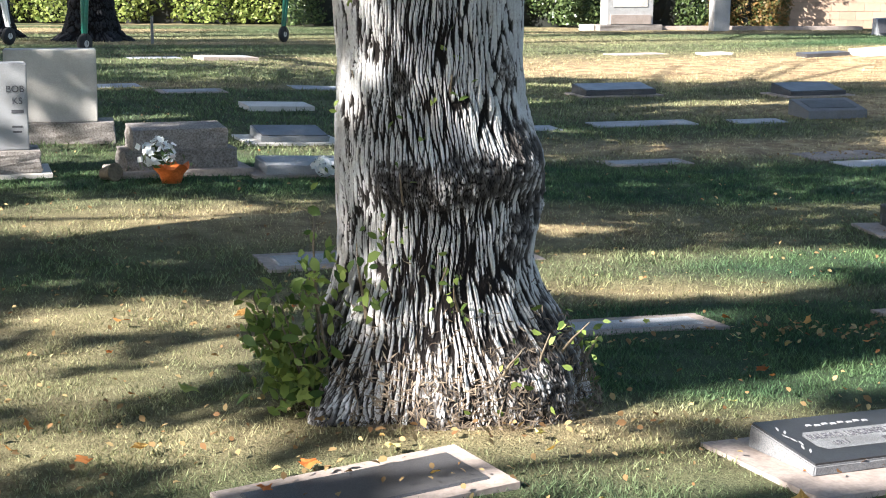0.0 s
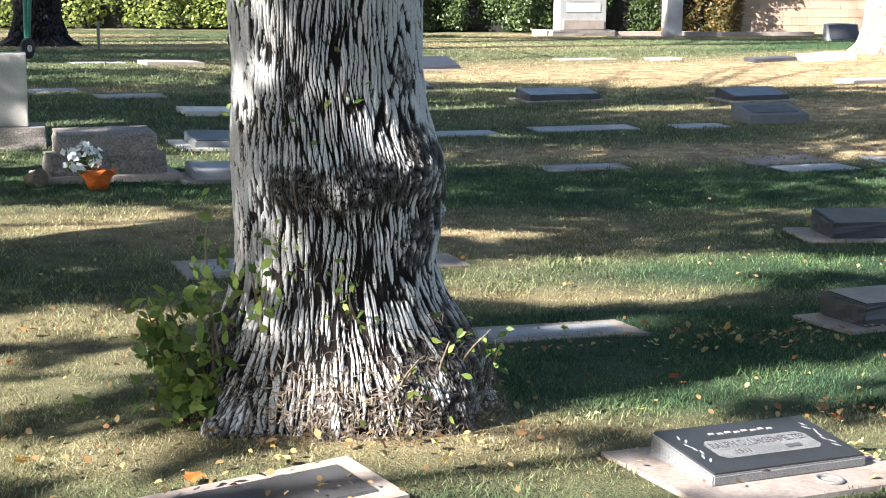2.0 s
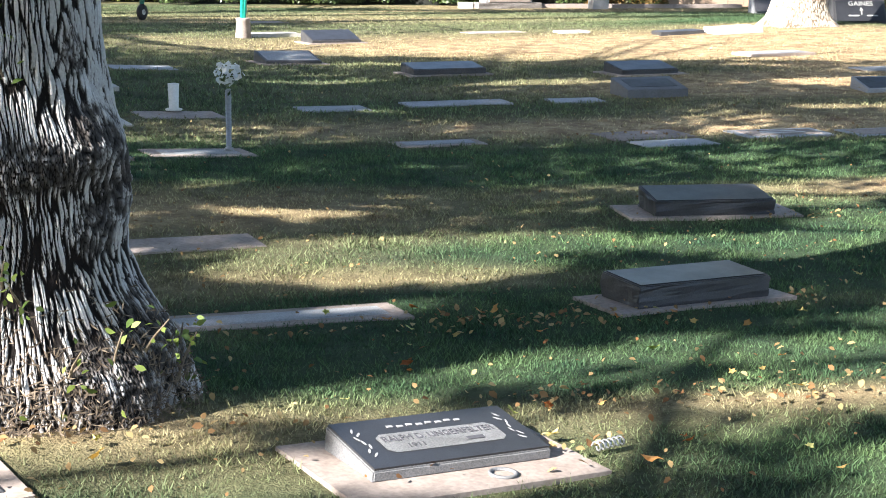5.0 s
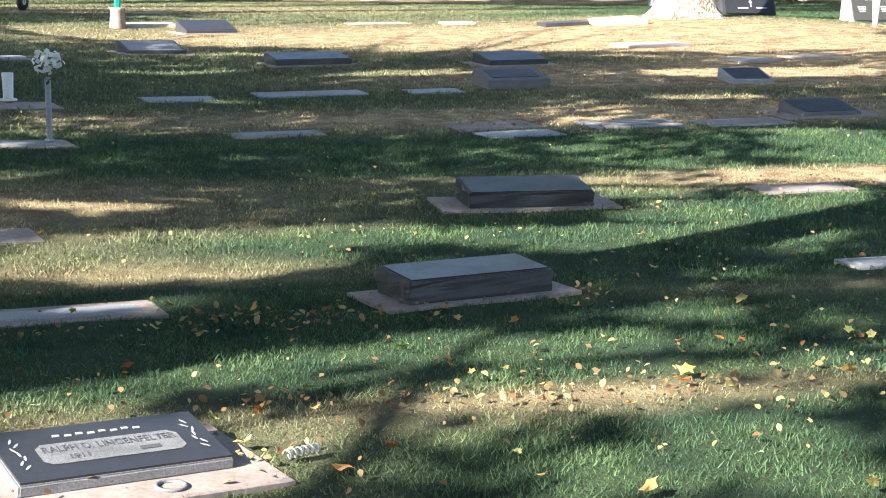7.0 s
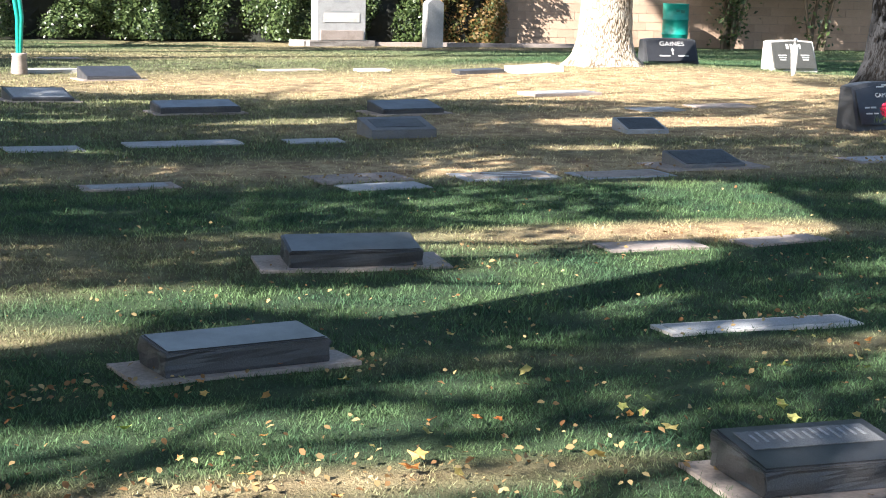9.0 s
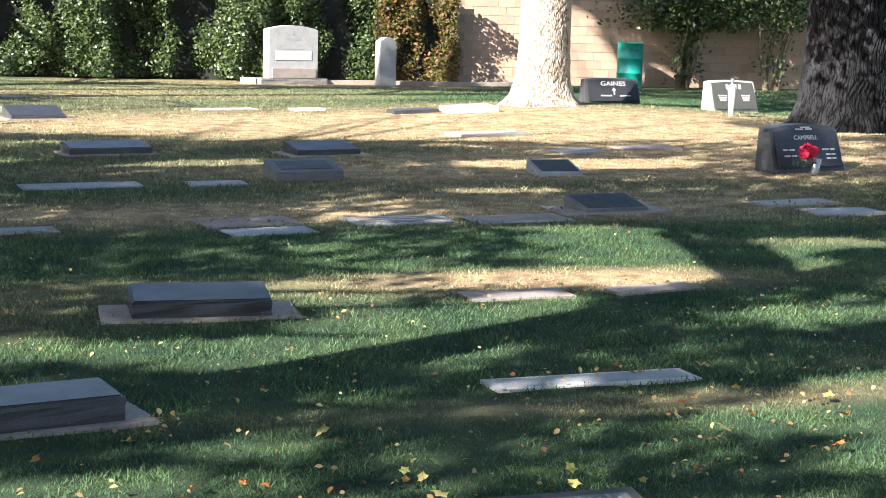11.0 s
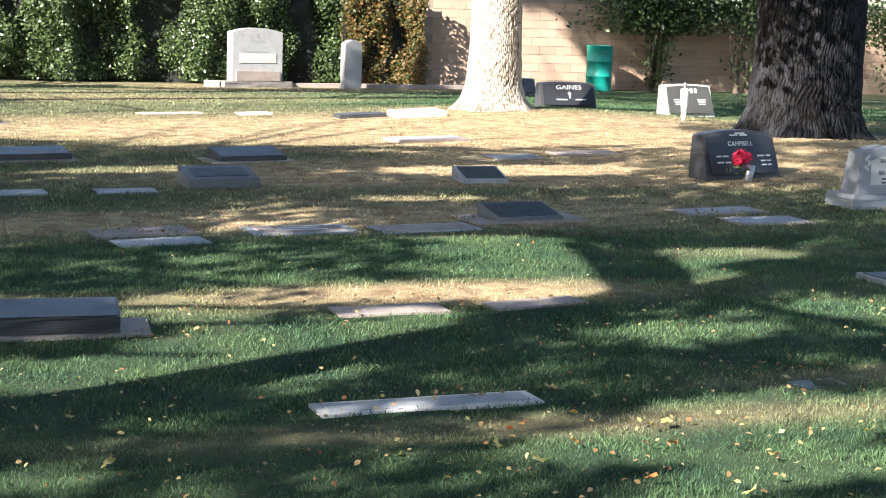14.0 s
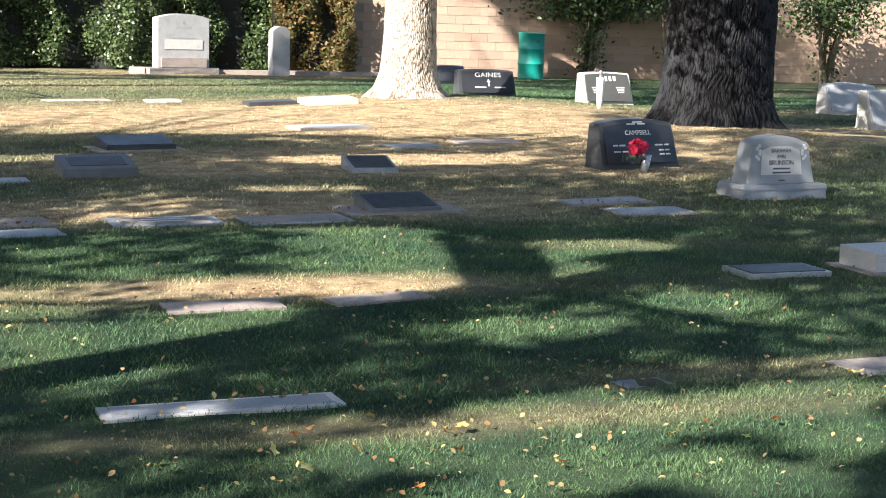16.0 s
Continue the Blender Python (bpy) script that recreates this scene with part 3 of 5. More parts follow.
def main_tree():
    x, y = 0.362 * K, 2.76 * K
    t = thing("tree", x, y, 0, "mature tree with furrowed grey bark, burls and leafy basal shoots", "tree")
    prof = [(-0.12, 0.45), (0, 0.425), (0.07, 0.405), (0.145, 0.375), (0.24, 0.33), (0.33, 0.298), (0.42, 0.28), (0.6, 0.275), (0.72, 0.278), (0.85, 0.266), (1.0, 0.257), (1.2, 0.262), (1.7, 0.255), (2.3, 0.20), (3.0, 0.17), (4.6, 0.165), (4.9, 0.15)]
    lumps = [(-1.25, 0.68, 0.50, 0.075, 0.030), (-0.60, 0.73, 0.42, 0.10, 0.038), (-0.95, 0.69, 0.35, 0.06, 0.012), (-1.6, 0.64, 0.30, 0.06, 0.012), (-1.95, 0.66, 0.40, 0.07, 0.022), (-0.3, 0.60, 0.4, 0.12, 0.036), (-0.7, 0.50, 0.3, 0.08, 0.015), (-0.75, 0.96, 0.14, 0.06, 0.012), (0.1, 1.22, 0.25, 0.07, 0.035),
             (-2.0, 0.92, 0.1, 0.05, 0.008), (-0.9, 0.12, 0.55, 0.13, 0.04), (-0.35, 0.18, 0.45, 0.14, 0.05), (-2.45, 0.02, 0.22, 0.10, 0.07), (-1.72, 0.04, 0.16, 0.16, 0.05), (-2.9, 0.2, 0.3, 0.16, 0.03)]
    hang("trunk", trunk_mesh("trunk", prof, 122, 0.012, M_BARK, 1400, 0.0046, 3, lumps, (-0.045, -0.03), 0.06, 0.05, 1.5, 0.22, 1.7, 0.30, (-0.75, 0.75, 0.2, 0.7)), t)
    bm = bmesh.new()
    fork = Vector((-0.2, -0.13, 4.6))
    for tip, r in (((-1.77, 0.82, 5.9), 0.13), ((0.3, -0.2, 6.4), 0.11), ((1.8, 0.9, 6.6), 0.10)):
        limb(bm, fork, tip, r, 0.05, 12)
    part("boughs", bm, M_BARK, t)
    crown(t, (0.5, 0.4, 0), 5.5, 5.4, 9.5, 620, 11, Vector((0, 0, 4.6)))
    return t


def big_tree(label, x, y, profile, count, depth, bark, seed, flutes, crown_r, z0, z1, clumps, sides=300, length=0.2, lean=(0, 0, 0)):
    t = thing("tree", x * K, y * K, 0, label, "tree")
    hang("trunk", trunk_mesh("trunk", profile, count, depth, bark, sides, 0.015, seed, (), (0, 0), flutes, 0.1, 3.2, length), t)
    if clumps:
        crown(t, lean, crown_r, z0, z1, clumps, seed, Vector((0, 0, profile[-1][0] * 0.8)))
    return t


TREE = main_tree()
big_tree("large tree with pale sunlit mottled bark", 9.3, 17.35, [(-0.1, 0.66), (0, 0.57), (0.12, 0.46), (0.35, 0.39), (0.8, 0.36), (2.2, 0.335), (5, 0.28)], 62, 0.010, M_BARK_PALE, 8, 0.10, 4.8, 4.2, 9.5, 330, 520, 0.13)
# The last value moves this unseen crown sunward, to shade its own trunk.
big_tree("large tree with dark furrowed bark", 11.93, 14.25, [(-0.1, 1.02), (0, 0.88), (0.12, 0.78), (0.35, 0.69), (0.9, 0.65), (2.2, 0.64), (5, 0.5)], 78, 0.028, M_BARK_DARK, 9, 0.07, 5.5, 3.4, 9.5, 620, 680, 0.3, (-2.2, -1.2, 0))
big_tree("dark old tree with spreading roots", -1.85, 21.5, [(-0.1, 0.8), (0, 0.62), (0.15, 0.45), (0.5, 0.36), (9, 0.26)], 30, 0.04, M_BARK_DARK, 12, 0.15, 6.5, 8.5, 15, 600, 200)
big_tree("rough-barked old tree beside the hedge", -3.6, 23.2, [(-0.1, 0.8), (0, 0.66), (0.15, 0.5), (0.5, 0.42), (7, 0.3)], 30, 0.04, M_BARK_DARK, 13, 0.15, 6.0, 6, 13, 300, 200)
# Unseen trees added sunward of the lawn so that their crowns dapple it.
for n, (x, y) in enumerate(((-9.0, -2.0), (-5.0, -3.2), (-1.6, -5.0), (-8.8, 3.0), (-4.4, 3.2), (-9.2, 8.5), (-5.0, 8.6), (2.2, -6.8), (-9.6, 13.6), (-9.2, 18.6))):
    big_tree("unseen broad tree added to shade the lawn", x, y, [(-0.1, 0.5), (0, 0.42), (0.3, 0.32), (2, 0.28), (5, 0.2)], 30, 0.02, M_BARK_DARK, 20 + n, 0.08, 4.8, 3.9, 8.6, 230 if y < -4 else 340, 120)
# Two more unseen trees, tall enough to shade the wall and dark trunk.
big_tree("unseen very tall tree added to shade the far wall", -6.2, 15.5, [(-0.1, 0.8), (0, 0.7), (0.3, 0.5), (6, 0.4), (14, 0.25)], 30, 0.02, M_BARK_DARK, 41, 0.08, 6.5, 13.5, 21.5, 1100, 120)
big_tree("unseen tall tree added to shade the lawn and dark-barked tree", -7.0, 5.9, [(-0.1, 0.7), (0, 0.6), (0.3, 0.45), (5, 0.38), (10.5, 0.25)], 30, 0.02, M_BARK_DARK, 43, 0.08, 5.8, 9.5, 15.5, 480, 120)


# ---- stones: functions ----
FOOT = []  # centre, half sizes and turn of every slab, where no turf grows


def clear_of_stones(x, y, rng):
    """False where a slab lies; ragged turf creeps a little over the edges."""
    keep = np.ones(len(x), bool)
    creep = 0.012 + 0.014 * np.sin(23 * x + 2 * np.sin(17 * y)) * np.sin(19 * y) + rng.normal(0, 0.007, len(x))
    for X, Y, hw, hd, rz in FOOT:
        near = np.nonzero((np.abs(x - X) < hw + hd) & (np.abs(y - Y) < hw + hd))[0]
        c, k = math.cos(radians(rz)), math.sin(radians(rz))
        dx, dy = x[near] - X, y[near] - Y
        u, v = dx * c + dy * k, dy * c - dx * k
        keep[near[(np.abs(u) < hw - creep[near]) & (np.abs(v) < hd - creep[near])]] = False
    return keep


def S(x, y):
    return x * K, y * K


def flat_stone(x, y, w, d, rz, label, top=M_CEMENT, plate=None, rim=0.05, rows_=0, h=0.008, group="flat grave markers", seed=1):
    """A marker set flush in the lawn, some with a recessed plate and lines of writing."""
    X, Y = S(x, y)
    W, D = w * K, d * K
    FOOT.append((X, Y, W / 2, D / 2, rz))
    t = thing("flat_grave_marker", X, Y, rz, label, "grave marker", group)
    t.matrix_basis = lie(X, Y, rz, W / 2)
    part("slab", prism([(W / 2, -D / 2, D / 2, -0.05), (W / 2, -D / 2, D / 2, h)], 0.006, 0), top, t)
    if plate:
        p = part("plate", prism([(W / 2 - rim, -D / 2 + rim, D / 2 - rim, h - 0.002), (W / 2 - rim - 0.006, -D / 2 + rim + 0.006, D / 2 - rim - 0.006, h + 0.006)], 0.002), plate, t)
        if rows_:
            bars([(0.0, (k - (rows_ - 1) / 2) * D * 0.2, W * (0.5 - 0.1 * (k % 2)), D * 0.06) for k in range(rows_)], M_LETTER, p, pose(0, 0, h + 0.0065))
    elif rows_:
        bars([(W * 0.04 * (-1) ** k, (k - (rows_ - 1) / 2) * D * 0.22, W * (0.62 - 0.16 * (k % 2)), D * 0.05) for k in range(rows_)], M_INK, t, pose(0, 0, h + 0.0006))
    return t


def bevel_stone(x, y, w, d, rz, h_front, h_back, label, stone, base=None, base_w=0.0, base_d=0.0, panel=None, rough=0.006, seed=1, shift=(0, 0), lip=0.012, group="low sloped grave markers"):
    """A low block with a sloping face on a wider base slab."""
    X, Y = S(x, y)
    W, D = w * K, d * K
    turn = radians(rz)
    FOOT.append((X + K * (shift[0] * math.cos(turn) - shift[1] * math.sin(turn)), Y + K * (shift[0] * math.sin(turn) + shift[1] * math.cos(turn)), base_w * K / 2, base_d * K / 2, rz) if base else (X, Y, W / 2, D / 2, rz))
    t = thing("sloped_grave_marker", X, Y, rz, label, "grave marker", group)
    t.matrix_basis = lie(X, Y, rz, W / 2)
    z = 0.0
    if base:
        part("base_slab", prism([(base_w * K / 2, -base_d * K / 2, base_d * K / 2, -0.05), (base_w * K / 2, -base_d * K / 2, base_d * K / 2, 0.014)], 0.005, 0), base, t, "", pose(shift[0] * K, shift[1] * K, 0))
        z = 0.014
    body = part("body", prism([(W / 2, -D / 2, D / 2, z - 0.002), (W / 2, -D / 2, D / 2, z + h_front, z + h_back)], 0.004, rough, seed), stone, t)
    slope = math.degrees(math.atan2(h_back - h_front, D))
    face = pose(0, 0, z + (h_front + h_back) / 2 + 0.0015, slope)
    if panel:
        part("face_panel", prism([(W / 2 - lip, -D / 2 + lip, D / 2 - lip, -0.002), (W / 2 - lip, -D / 2 + lip, D / 2 - lip, 0.003)], 0.001), panel, body, "", face)
    return t, body, face


def slant_stone(x, y, w, h, rz, label, stone, face_mat, d=0.26, crest=0.03, group="slanted headstones"):
    """An upright marker whose front leans back; its top is gently arched."""
    X, Y = S(x, y)
    W, H, D = w * K, h * K, d
    t = thing("slant_headstone", X, Y, rz, label, "headstone", group)
    pts = [(-W / 2, -0.06), (W / 2, -0.06), (W / 2 * 0.95, H - crest)]
    pts += [(W / 2 * 0.95 * math.cos(a), H - crest + crest * math.sin(a)) for a in np.linspace(0.25, math.pi - 0.25, 9)] + [(-W / 2 * 0.95, H - crest)]
    front = lambda z: -D / 2 + max(0.0, z - 0.05) / H * (D - 0.11)
    body = part("body", outline_solid(pts, lambda z: (front(z), D / 2), 0.006), stone, t)
    tilt = 90 - math.degrees(math.atan2(D - 0.11, H))
    inset = [(-W / 2 * 0.9, 0.05), (W / 2 * 0.9, 0.05), (W / 2 * 0.87, H - crest - 0.012), (0, H - 0.014), (-W / 2 * 0.87, H - crest - 0.012)]
    part("polished_face", outline_solid(inset, lambda z: (front(z) - 0.004, front(z) + 0.02), 0), face_mat, body)
    at = lambda px, pz: pose(px, front(pz) - 0.0055, pz, tilt)
    return t, body, at, W, H


def petals(parent, at_, radius, material, seed, count=70, size=0.045, squash=0.8):
    rng = np.random.default_rng(seed)
    d = rng.normal(size=(count, 3))
    d /= np.linalg.norm(d, axis=1)[:, None]
    c = d * radius * rng.uniform(0.55, 1.0, (count, 1)) * np.array([1, 1, squash])
    return hang("blossoms", leaf_cloud("blossoms", c, d + 0.5 * rng.normal(size=d.shape), np.full(count, size), material, rng, 0.85), parent, "", Matrix.Translation(at_))


def greens(parent, at_, radius, seed, count=26, size=0.05, material=None):
    rng = np.random.default_rng(seed)
    d = rng.normal(size=(count, 3)) * np.array([1, 1, 0.6])
    return hang("leaves", leaf_cloud("leaves", d * radius * 0.6, d + 0.01, np.full(count, size), material or M_HEDGE, rng, 0.4), parent, "", Matrix.Translation(at_))


# ---- flat markers set in the lawn ----
flat_stone(0.08, 1.955, 0.60, 0.28, 21, "dark granite slab with a pale cement rim, flush in turf", M_CEMENT, M_DARK, 0.05)
flat_stone(1.10, 3.78, 0.84, 0.25, 11, "long cement slab holding two dark recessed plates", M_CEMENT, M_GREY, 0.07)
flat_stone(0.86, 5.00, 0.56, 0.24, 14, "bare weathered cement slab among fallen leaves")
flat_stone(0.22, 4.92, 0.52, 0.27, 12, "grey cement slab with a framed panel", M_CEMENT, M_GREY, 0.06)
flat_stone(1.02, 7.55, 0.62, 0.30, 16, "cement slab carrying a steel flower vase", M_CEMENT, M_GREY, 0.08)
flat_stone(0.98, 9.22, 0.58, 0.32, 16, "cement slab carrying a short white vase", M_CEMENT)
flat_stone(2.10, 9.77, 0.52, 0.24, 13, "sunken grey slab half grown over", M_GREY, h=0.012)
flat_stone(3.08, 10.04, 0.84, 0.26, 9, "long sunken grey slab half grown over", M_GREY, h=0.012)
flat_stone(4.05, 10.15, 0.43, 0.22, 6, "small sunken grey slab", M_GREY, h=0.010)
flat_stone(2.54, 8.13, 0.58, 0.24, 10, "worn cement slab with soil over its face", M_CEMENT, M_GREY, 0.06)
flat_stone(3.98, 8.36, 0.62, 0.34, 12, "cement slab strewn with dry leaves", M_CEMENT, M_CEMENT, 0.05)
flat_stone(4.05, 7.99, 0.54, 0.26, 11, "pale blue-grey slab beside a leaf-strewn slab", M_GREY)
flat_stone(4.95, 8.36, 0.68, 0.34, 7, "grey slab with several raised panels", M_GREY, M_CEMENT, 0.07, 2)
flat_stone(5.76, 8.36, 0.68, 0.32, 8, "grey slab with dirt across it", M_GREY, M_CEMENT, 0.05)
flat_stone(4.83, 5.79, 0.52, 0.21, 3, "pinkish cement slab at a dry patch", M_CEMENT, h=0.014)
flat_stone(5.56, 5.85, 0.50, 0.18, 12, "pinkish cement slab beside another slab", M_CEMENT, h=0.014)
flat_stone(4.52, 4.12, 0.80, 0.18, 3, "pale slab holding a long framed panel", M_PALE, M_GREY, 0.035, h=0.011)
flat_stone(7.42, 13.95, 0.82, 0.36, 12, "low stone slab in parched grass", M_CEMENT, M_GREY, 0.05, h=0.03)
flat_stone(7.42, 16.80, 0.58, 0.3, 4, "dark low slab beside a pale kerb", M_DARK, h=0.05)
flat_stone(6.28, 17.60, 0.39, 0.3, 8, "small pale slab in parched grass", M_PALE, h=0.03)
flat_stone(5.30, 17.80, 0.79, 0.36, 14, "dull sunken slab in parched grass", M_CEMENT, h=0.012)
flat_stone(7.74, 12.25, 0.49, 0.3, 9, "sunken grey slab in dry turf", M_GREY, h=0.015)
flat_stone(8.56, 12.55, 0.64, 0.33, 6, "sunken pale slab in dry turf", M_CEMENT, h=0.015)
flat_stone(8.13, 8.96, 0.72, 0.30, 10, "sunken slab with leaves and soil on it", M_CEMENT, M_GREY, 0.06)
flat_stone(8.26, 8.50, 0.6, 0.34, 4, "blue-grey slab with a pale cement border", M_CEMENT, M_GREY, 0.05)
flat_stone(7.86, 6.20, 0.50, 0.28, 3, "blue-black plaque with a pale metal rim", M_STEEL, M_BRONZE, 0.022, h=0.03)
flat_stone(7.2, 4.22, 0.5, 0.25, 6, "pale slab flush in the turf", M_CEMENT)
flat_stone(6.06, 4.15, 0.2, 0.12, 8, "small worn stone almost under soil", M_MID, h=0.004)
flat_stone(-1.0, 11.95, 0.42, 0.3, 14, "blue-grey slab in shaded turf", M_GREY)
flat_stone(-0.35, 11.5, 0.56, 0.3, 14, "grey cement slab in shaded turf", M_CEMENT, M_GREY, 0.06)
flat_stone(0.78, 12.1, 0.56, 0.32, 14, "blue-grey slab in shaded turf", M_GREY)
flat_stone(0.30, 10.45, 0.52, 0.3, 14, "pale sunlit slab in the turf", M_PALE, h=0.04)
flat_stone(0.0, 15.5, 0.62, 0.4, 16, "grey slab with a raised panel", M_CEMENT, M_GREY, 0.06, h=0.04)
flat_stone(-0.78, 15.7, 0.56, 0.4, 14, "dull grey slab in shade", M_GREY)
flat_stone(2.6, 20.3, 0.55, 0.5, 14, "pale slab on the far lawn", M_CEMENT, h=0.014)
flat_stone(2.35, 17.1, 0.7, 0.3, 14, "long white kerb-like slab", M_PALE, h=0.05)

# ---- sloped markers ----
def named_marker():
    """The marker nearest the walk: a lettered dark face on a pinkish cement slab."""
    t, body, face = bevel_stone(1.285, 2.175, 0.465, 0.235, 19, 0.026, 0.062, "dark sloped marker, pale name panel, on pinkish cement slab", M_MID, M_CEMENT, 0.64, 0.42, None, 0.002, 3, (-0.005, -0.03))
    w, d = 0.465 * K, 0.235 * K
    part("face_panel", prism([(w / 2 - 0.004, -d / 2 + 0.004, d / 2 - 0.004, -0.002), (w / 2 - 0.004, -d / 2 + 0.004, d / 2 - 0.004, 0.004)], 0.001), M_POLISH, body, "polished dark face", face)
    up = face @ pose(0, 0, 0.0045)
    pan = bmesh.new()
    pw, ph, cut = 0.172, 0.05, 0.018
    ring = [(-pw, -ph + cut), (-pw + cut, -ph), (pw - cut, -ph), (pw, -ph + cut), (pw, ph - cut), (pw - cut, ph), (-pw + cut, ph), (-pw, ph - cut)]
    pan.faces.new([pan.verts.new((x, y, 0.001)) for x, y in ring])
    bmesh.ops.solidify(pan, geom=pan.faces[:], thickness=0.001)
    part("name_panel", pan, M_GREY, body, "pale name panel", up @ pose(0, -0.012, 0))
    letters("RALPH D. LINGENFELTER", 0.04, M_INK, body, up @ pose(0, 0.006, 0.0018), 0.32)
    letters("1911", 0.028, M_INK, body, up @ pose(-0.085, -0.036, 0.0018))
    bars([(0.085, -0.036, 0.05, 0.016)], M_INK, body, up @ pose(0, 0, 0.0018))
    bars([(-0.02 + 0.028 * k, 0.07 + 0.004 * (k % 2), 0.016, 0.01) for k in range(-3, 5)], M_GREY, body, up @ pose(0, 0, 0.001))
    for side in (-1, 1):
        bm = bmesh.new()
        for k in range(7):
            m = Matrix.Translation((side * (0.212 + 0.008 * math.sin(k * 2.1)), -0.06 + k * 0.022, 0.001)) @ Matrix.Rotation(side * (0.7 - 0.25 * k % 1.2), 4, "Z") @ Matrix.Diagonal((0.008, 0.03, 0.001, 1))
            bmesh.ops.create_icosphere(bm, subdivisions=1, radius=0.5, matrix=m)
        part("leaf_carving", bm, M_GREY, body, "", up)
    ring_ = part("vase_ring", turned([(0.036, 0), (0.038, 0.004), (0.036, 0.007), (0.030, 0.007), (0.028, 0.001)], 24, False), M_MID, t, "sunken metal vase ring", pose(0.07, -0.19, 0.014))
    return t


named_marker()
bevel_stone(2.545, 3.88, 0.55, 0.24, 14, 0.085, 0.10, "charcoal granite block with chipped sides on a cement slab", M_DARK, M_CEMENT, 0.74, 0.32, M_POLISH, 0.011, 5)
_, _b, _f = bevel_stone(3.31, 5.60, 0.59, 0.28, -2, 0.075, 0.11, "charcoal granite block, rough front, on a cement slab", M_DARK, M_CEMENT, 0.84, 0.36, M_POLISH, 0.013, 6)
_t, _b, _f = bevel_stone(3.725, 2.34, 0.43, 0.27, 1, 0.07, 0.10, "rough-sided charcoal block, pale lettered face, on cement slab", M_DARK, M_CEMENT, 0.56, 0.36, M_POLISH, 0.016, 7, (0, -0.01))
part("name_panel", prism([(0.195, -0.02, 0.10, 0), (0.195, -0.02, 0.10, 0.003)], 0.0008), M_MID, _b, "pale lettered panel", _f @ pose(0, 0, 0.002))
bars([(-0.16 + 0.027 * k, 0.055 + 0.006 * (k % 3 - 1), 0.008, 0.05 + 0.02 * (k % 2)) for k in range(13)], M_GREY, _b, _f @ pose(0, 0, 0.0055))
bevel_stone(3.41, 12.05, 0.70, 0.30, 12, 0.05, 0.09, "dark low sloped marker in dry grass", M_DARK, M_CEMENT, 0.8, 0.4, M_POLISH, 0.003, 8)
bevel_stone(5.24, 12.0, 0.60, 0.32, 13, 0.04, 0.10, "dark sloped marker behind another marker", M_DARK, M_CEMENT, 0.76, 0.42, M_POLISH, 0.003, 9)
bevel_stone(4.76, 10.44, 0.54, 0.32, 8, 0.075, 0.145, "brown-grey block marker with framed dark panel", M_MID, None, 0, 0, M_DARK, 0.006, 10, lip=0.07)
bevel_stone(2.14, 13.1, 0.56, 0.32, 16, 0.025, 0.11, "dark sloped marker with a grey rim", M_DARK, M_CEMENT, 0.68, 0.42, M_GREY, 0.003, 11, lip=0.03)
bevel_stone(2.95, 16.0, 0.60, 0.34, 16, 0.03, 0.14, "dark sloped marker in the shade", M_DARK, M_CEMENT, 0.72, 0.44, M_POLISH, 0.003, 12)
bevel_stone(6.53, 8.72, 0.50, 0.30, 9, 0.02, 0.095, "blue-black plaque with grey rim on a cement slab", M_MID, M_CEMENT, 0.84, 0.40, M_BRONZE, 0.002, 13, lip=0.03)
bevel_stone(6.88, 10.62, 0.38, 0.30, 2, 0.035, 0.115, "small tilted marker with dark metal face", M_GREY, None, 0, 0, M_BRONZE, 0.004, 14, lip=0.03)
bevel_stone(8.08, 16.62, 0.62, 0.4, 7, 0.075, 0.085, "pale sunlit kerb-like block", M_PALE, None, 0, 0, None, 0.004, 15)
bevel_stone(8.62, 6.25, 0.5, 0.3, 6, 0.11, 0.12, "pale granite block on a slab", M_PALE, M_CEMENT, 0.6, 0.4, None, 0.006, 16)
bevel_stone(0.30, 7.27, 0.50, 0.28, 12, 0.05, 0.075, "blue-grey granite block with white flowers beside it", M_GREY, M_CEMENT, 0.66, 0.36, M_GREY, 0.004, 17)
bevel_stone(0.30, 8.72, 0.46, 0.28, 14, 0.04, 0.08, "grey sloped marker on a broad pale slab", M_GREY, M_PALE, 0.66, 0.44, M_DARK, 0.003, 18)


M_ROCK = mottled("rock_pitched_granite", (0.12, 0.105, 0.095), (0.30, 0.275, 0.255), 90, 14, 0.9, 0.9, 0.3, 0, (0.45, 0.4, 0.36), 0.7)


def stacked_marker():
    """A pale block standing on a rough-fronted base course."""
    t = thing("block_headstone", *S(-0.40, 7.28), 13, "pale block headstone on a rough-fronted base, weathered", "headstone")
    part("base_slab", prism([(0.42, -0.24, 0.2, -0.05), (0.42, -0.24, 0.2, 0.035)], 0.006, 0.004), M_CEMENT, t)
    part("base", prism([(0.34, -0.15, 0.16, 0.033), (0.34, -0.15, 0.16, 0.15)], 0.003, 0.016, 21), M_ROCK, t)
    part("block", prism([(0.285, -0.12, 0.14, 0.148), (0.285, -0.12, 0.14, 0.27, 0.29)], 0.003, 0.012, 22), M_ROCK, t)


stacked_marker()


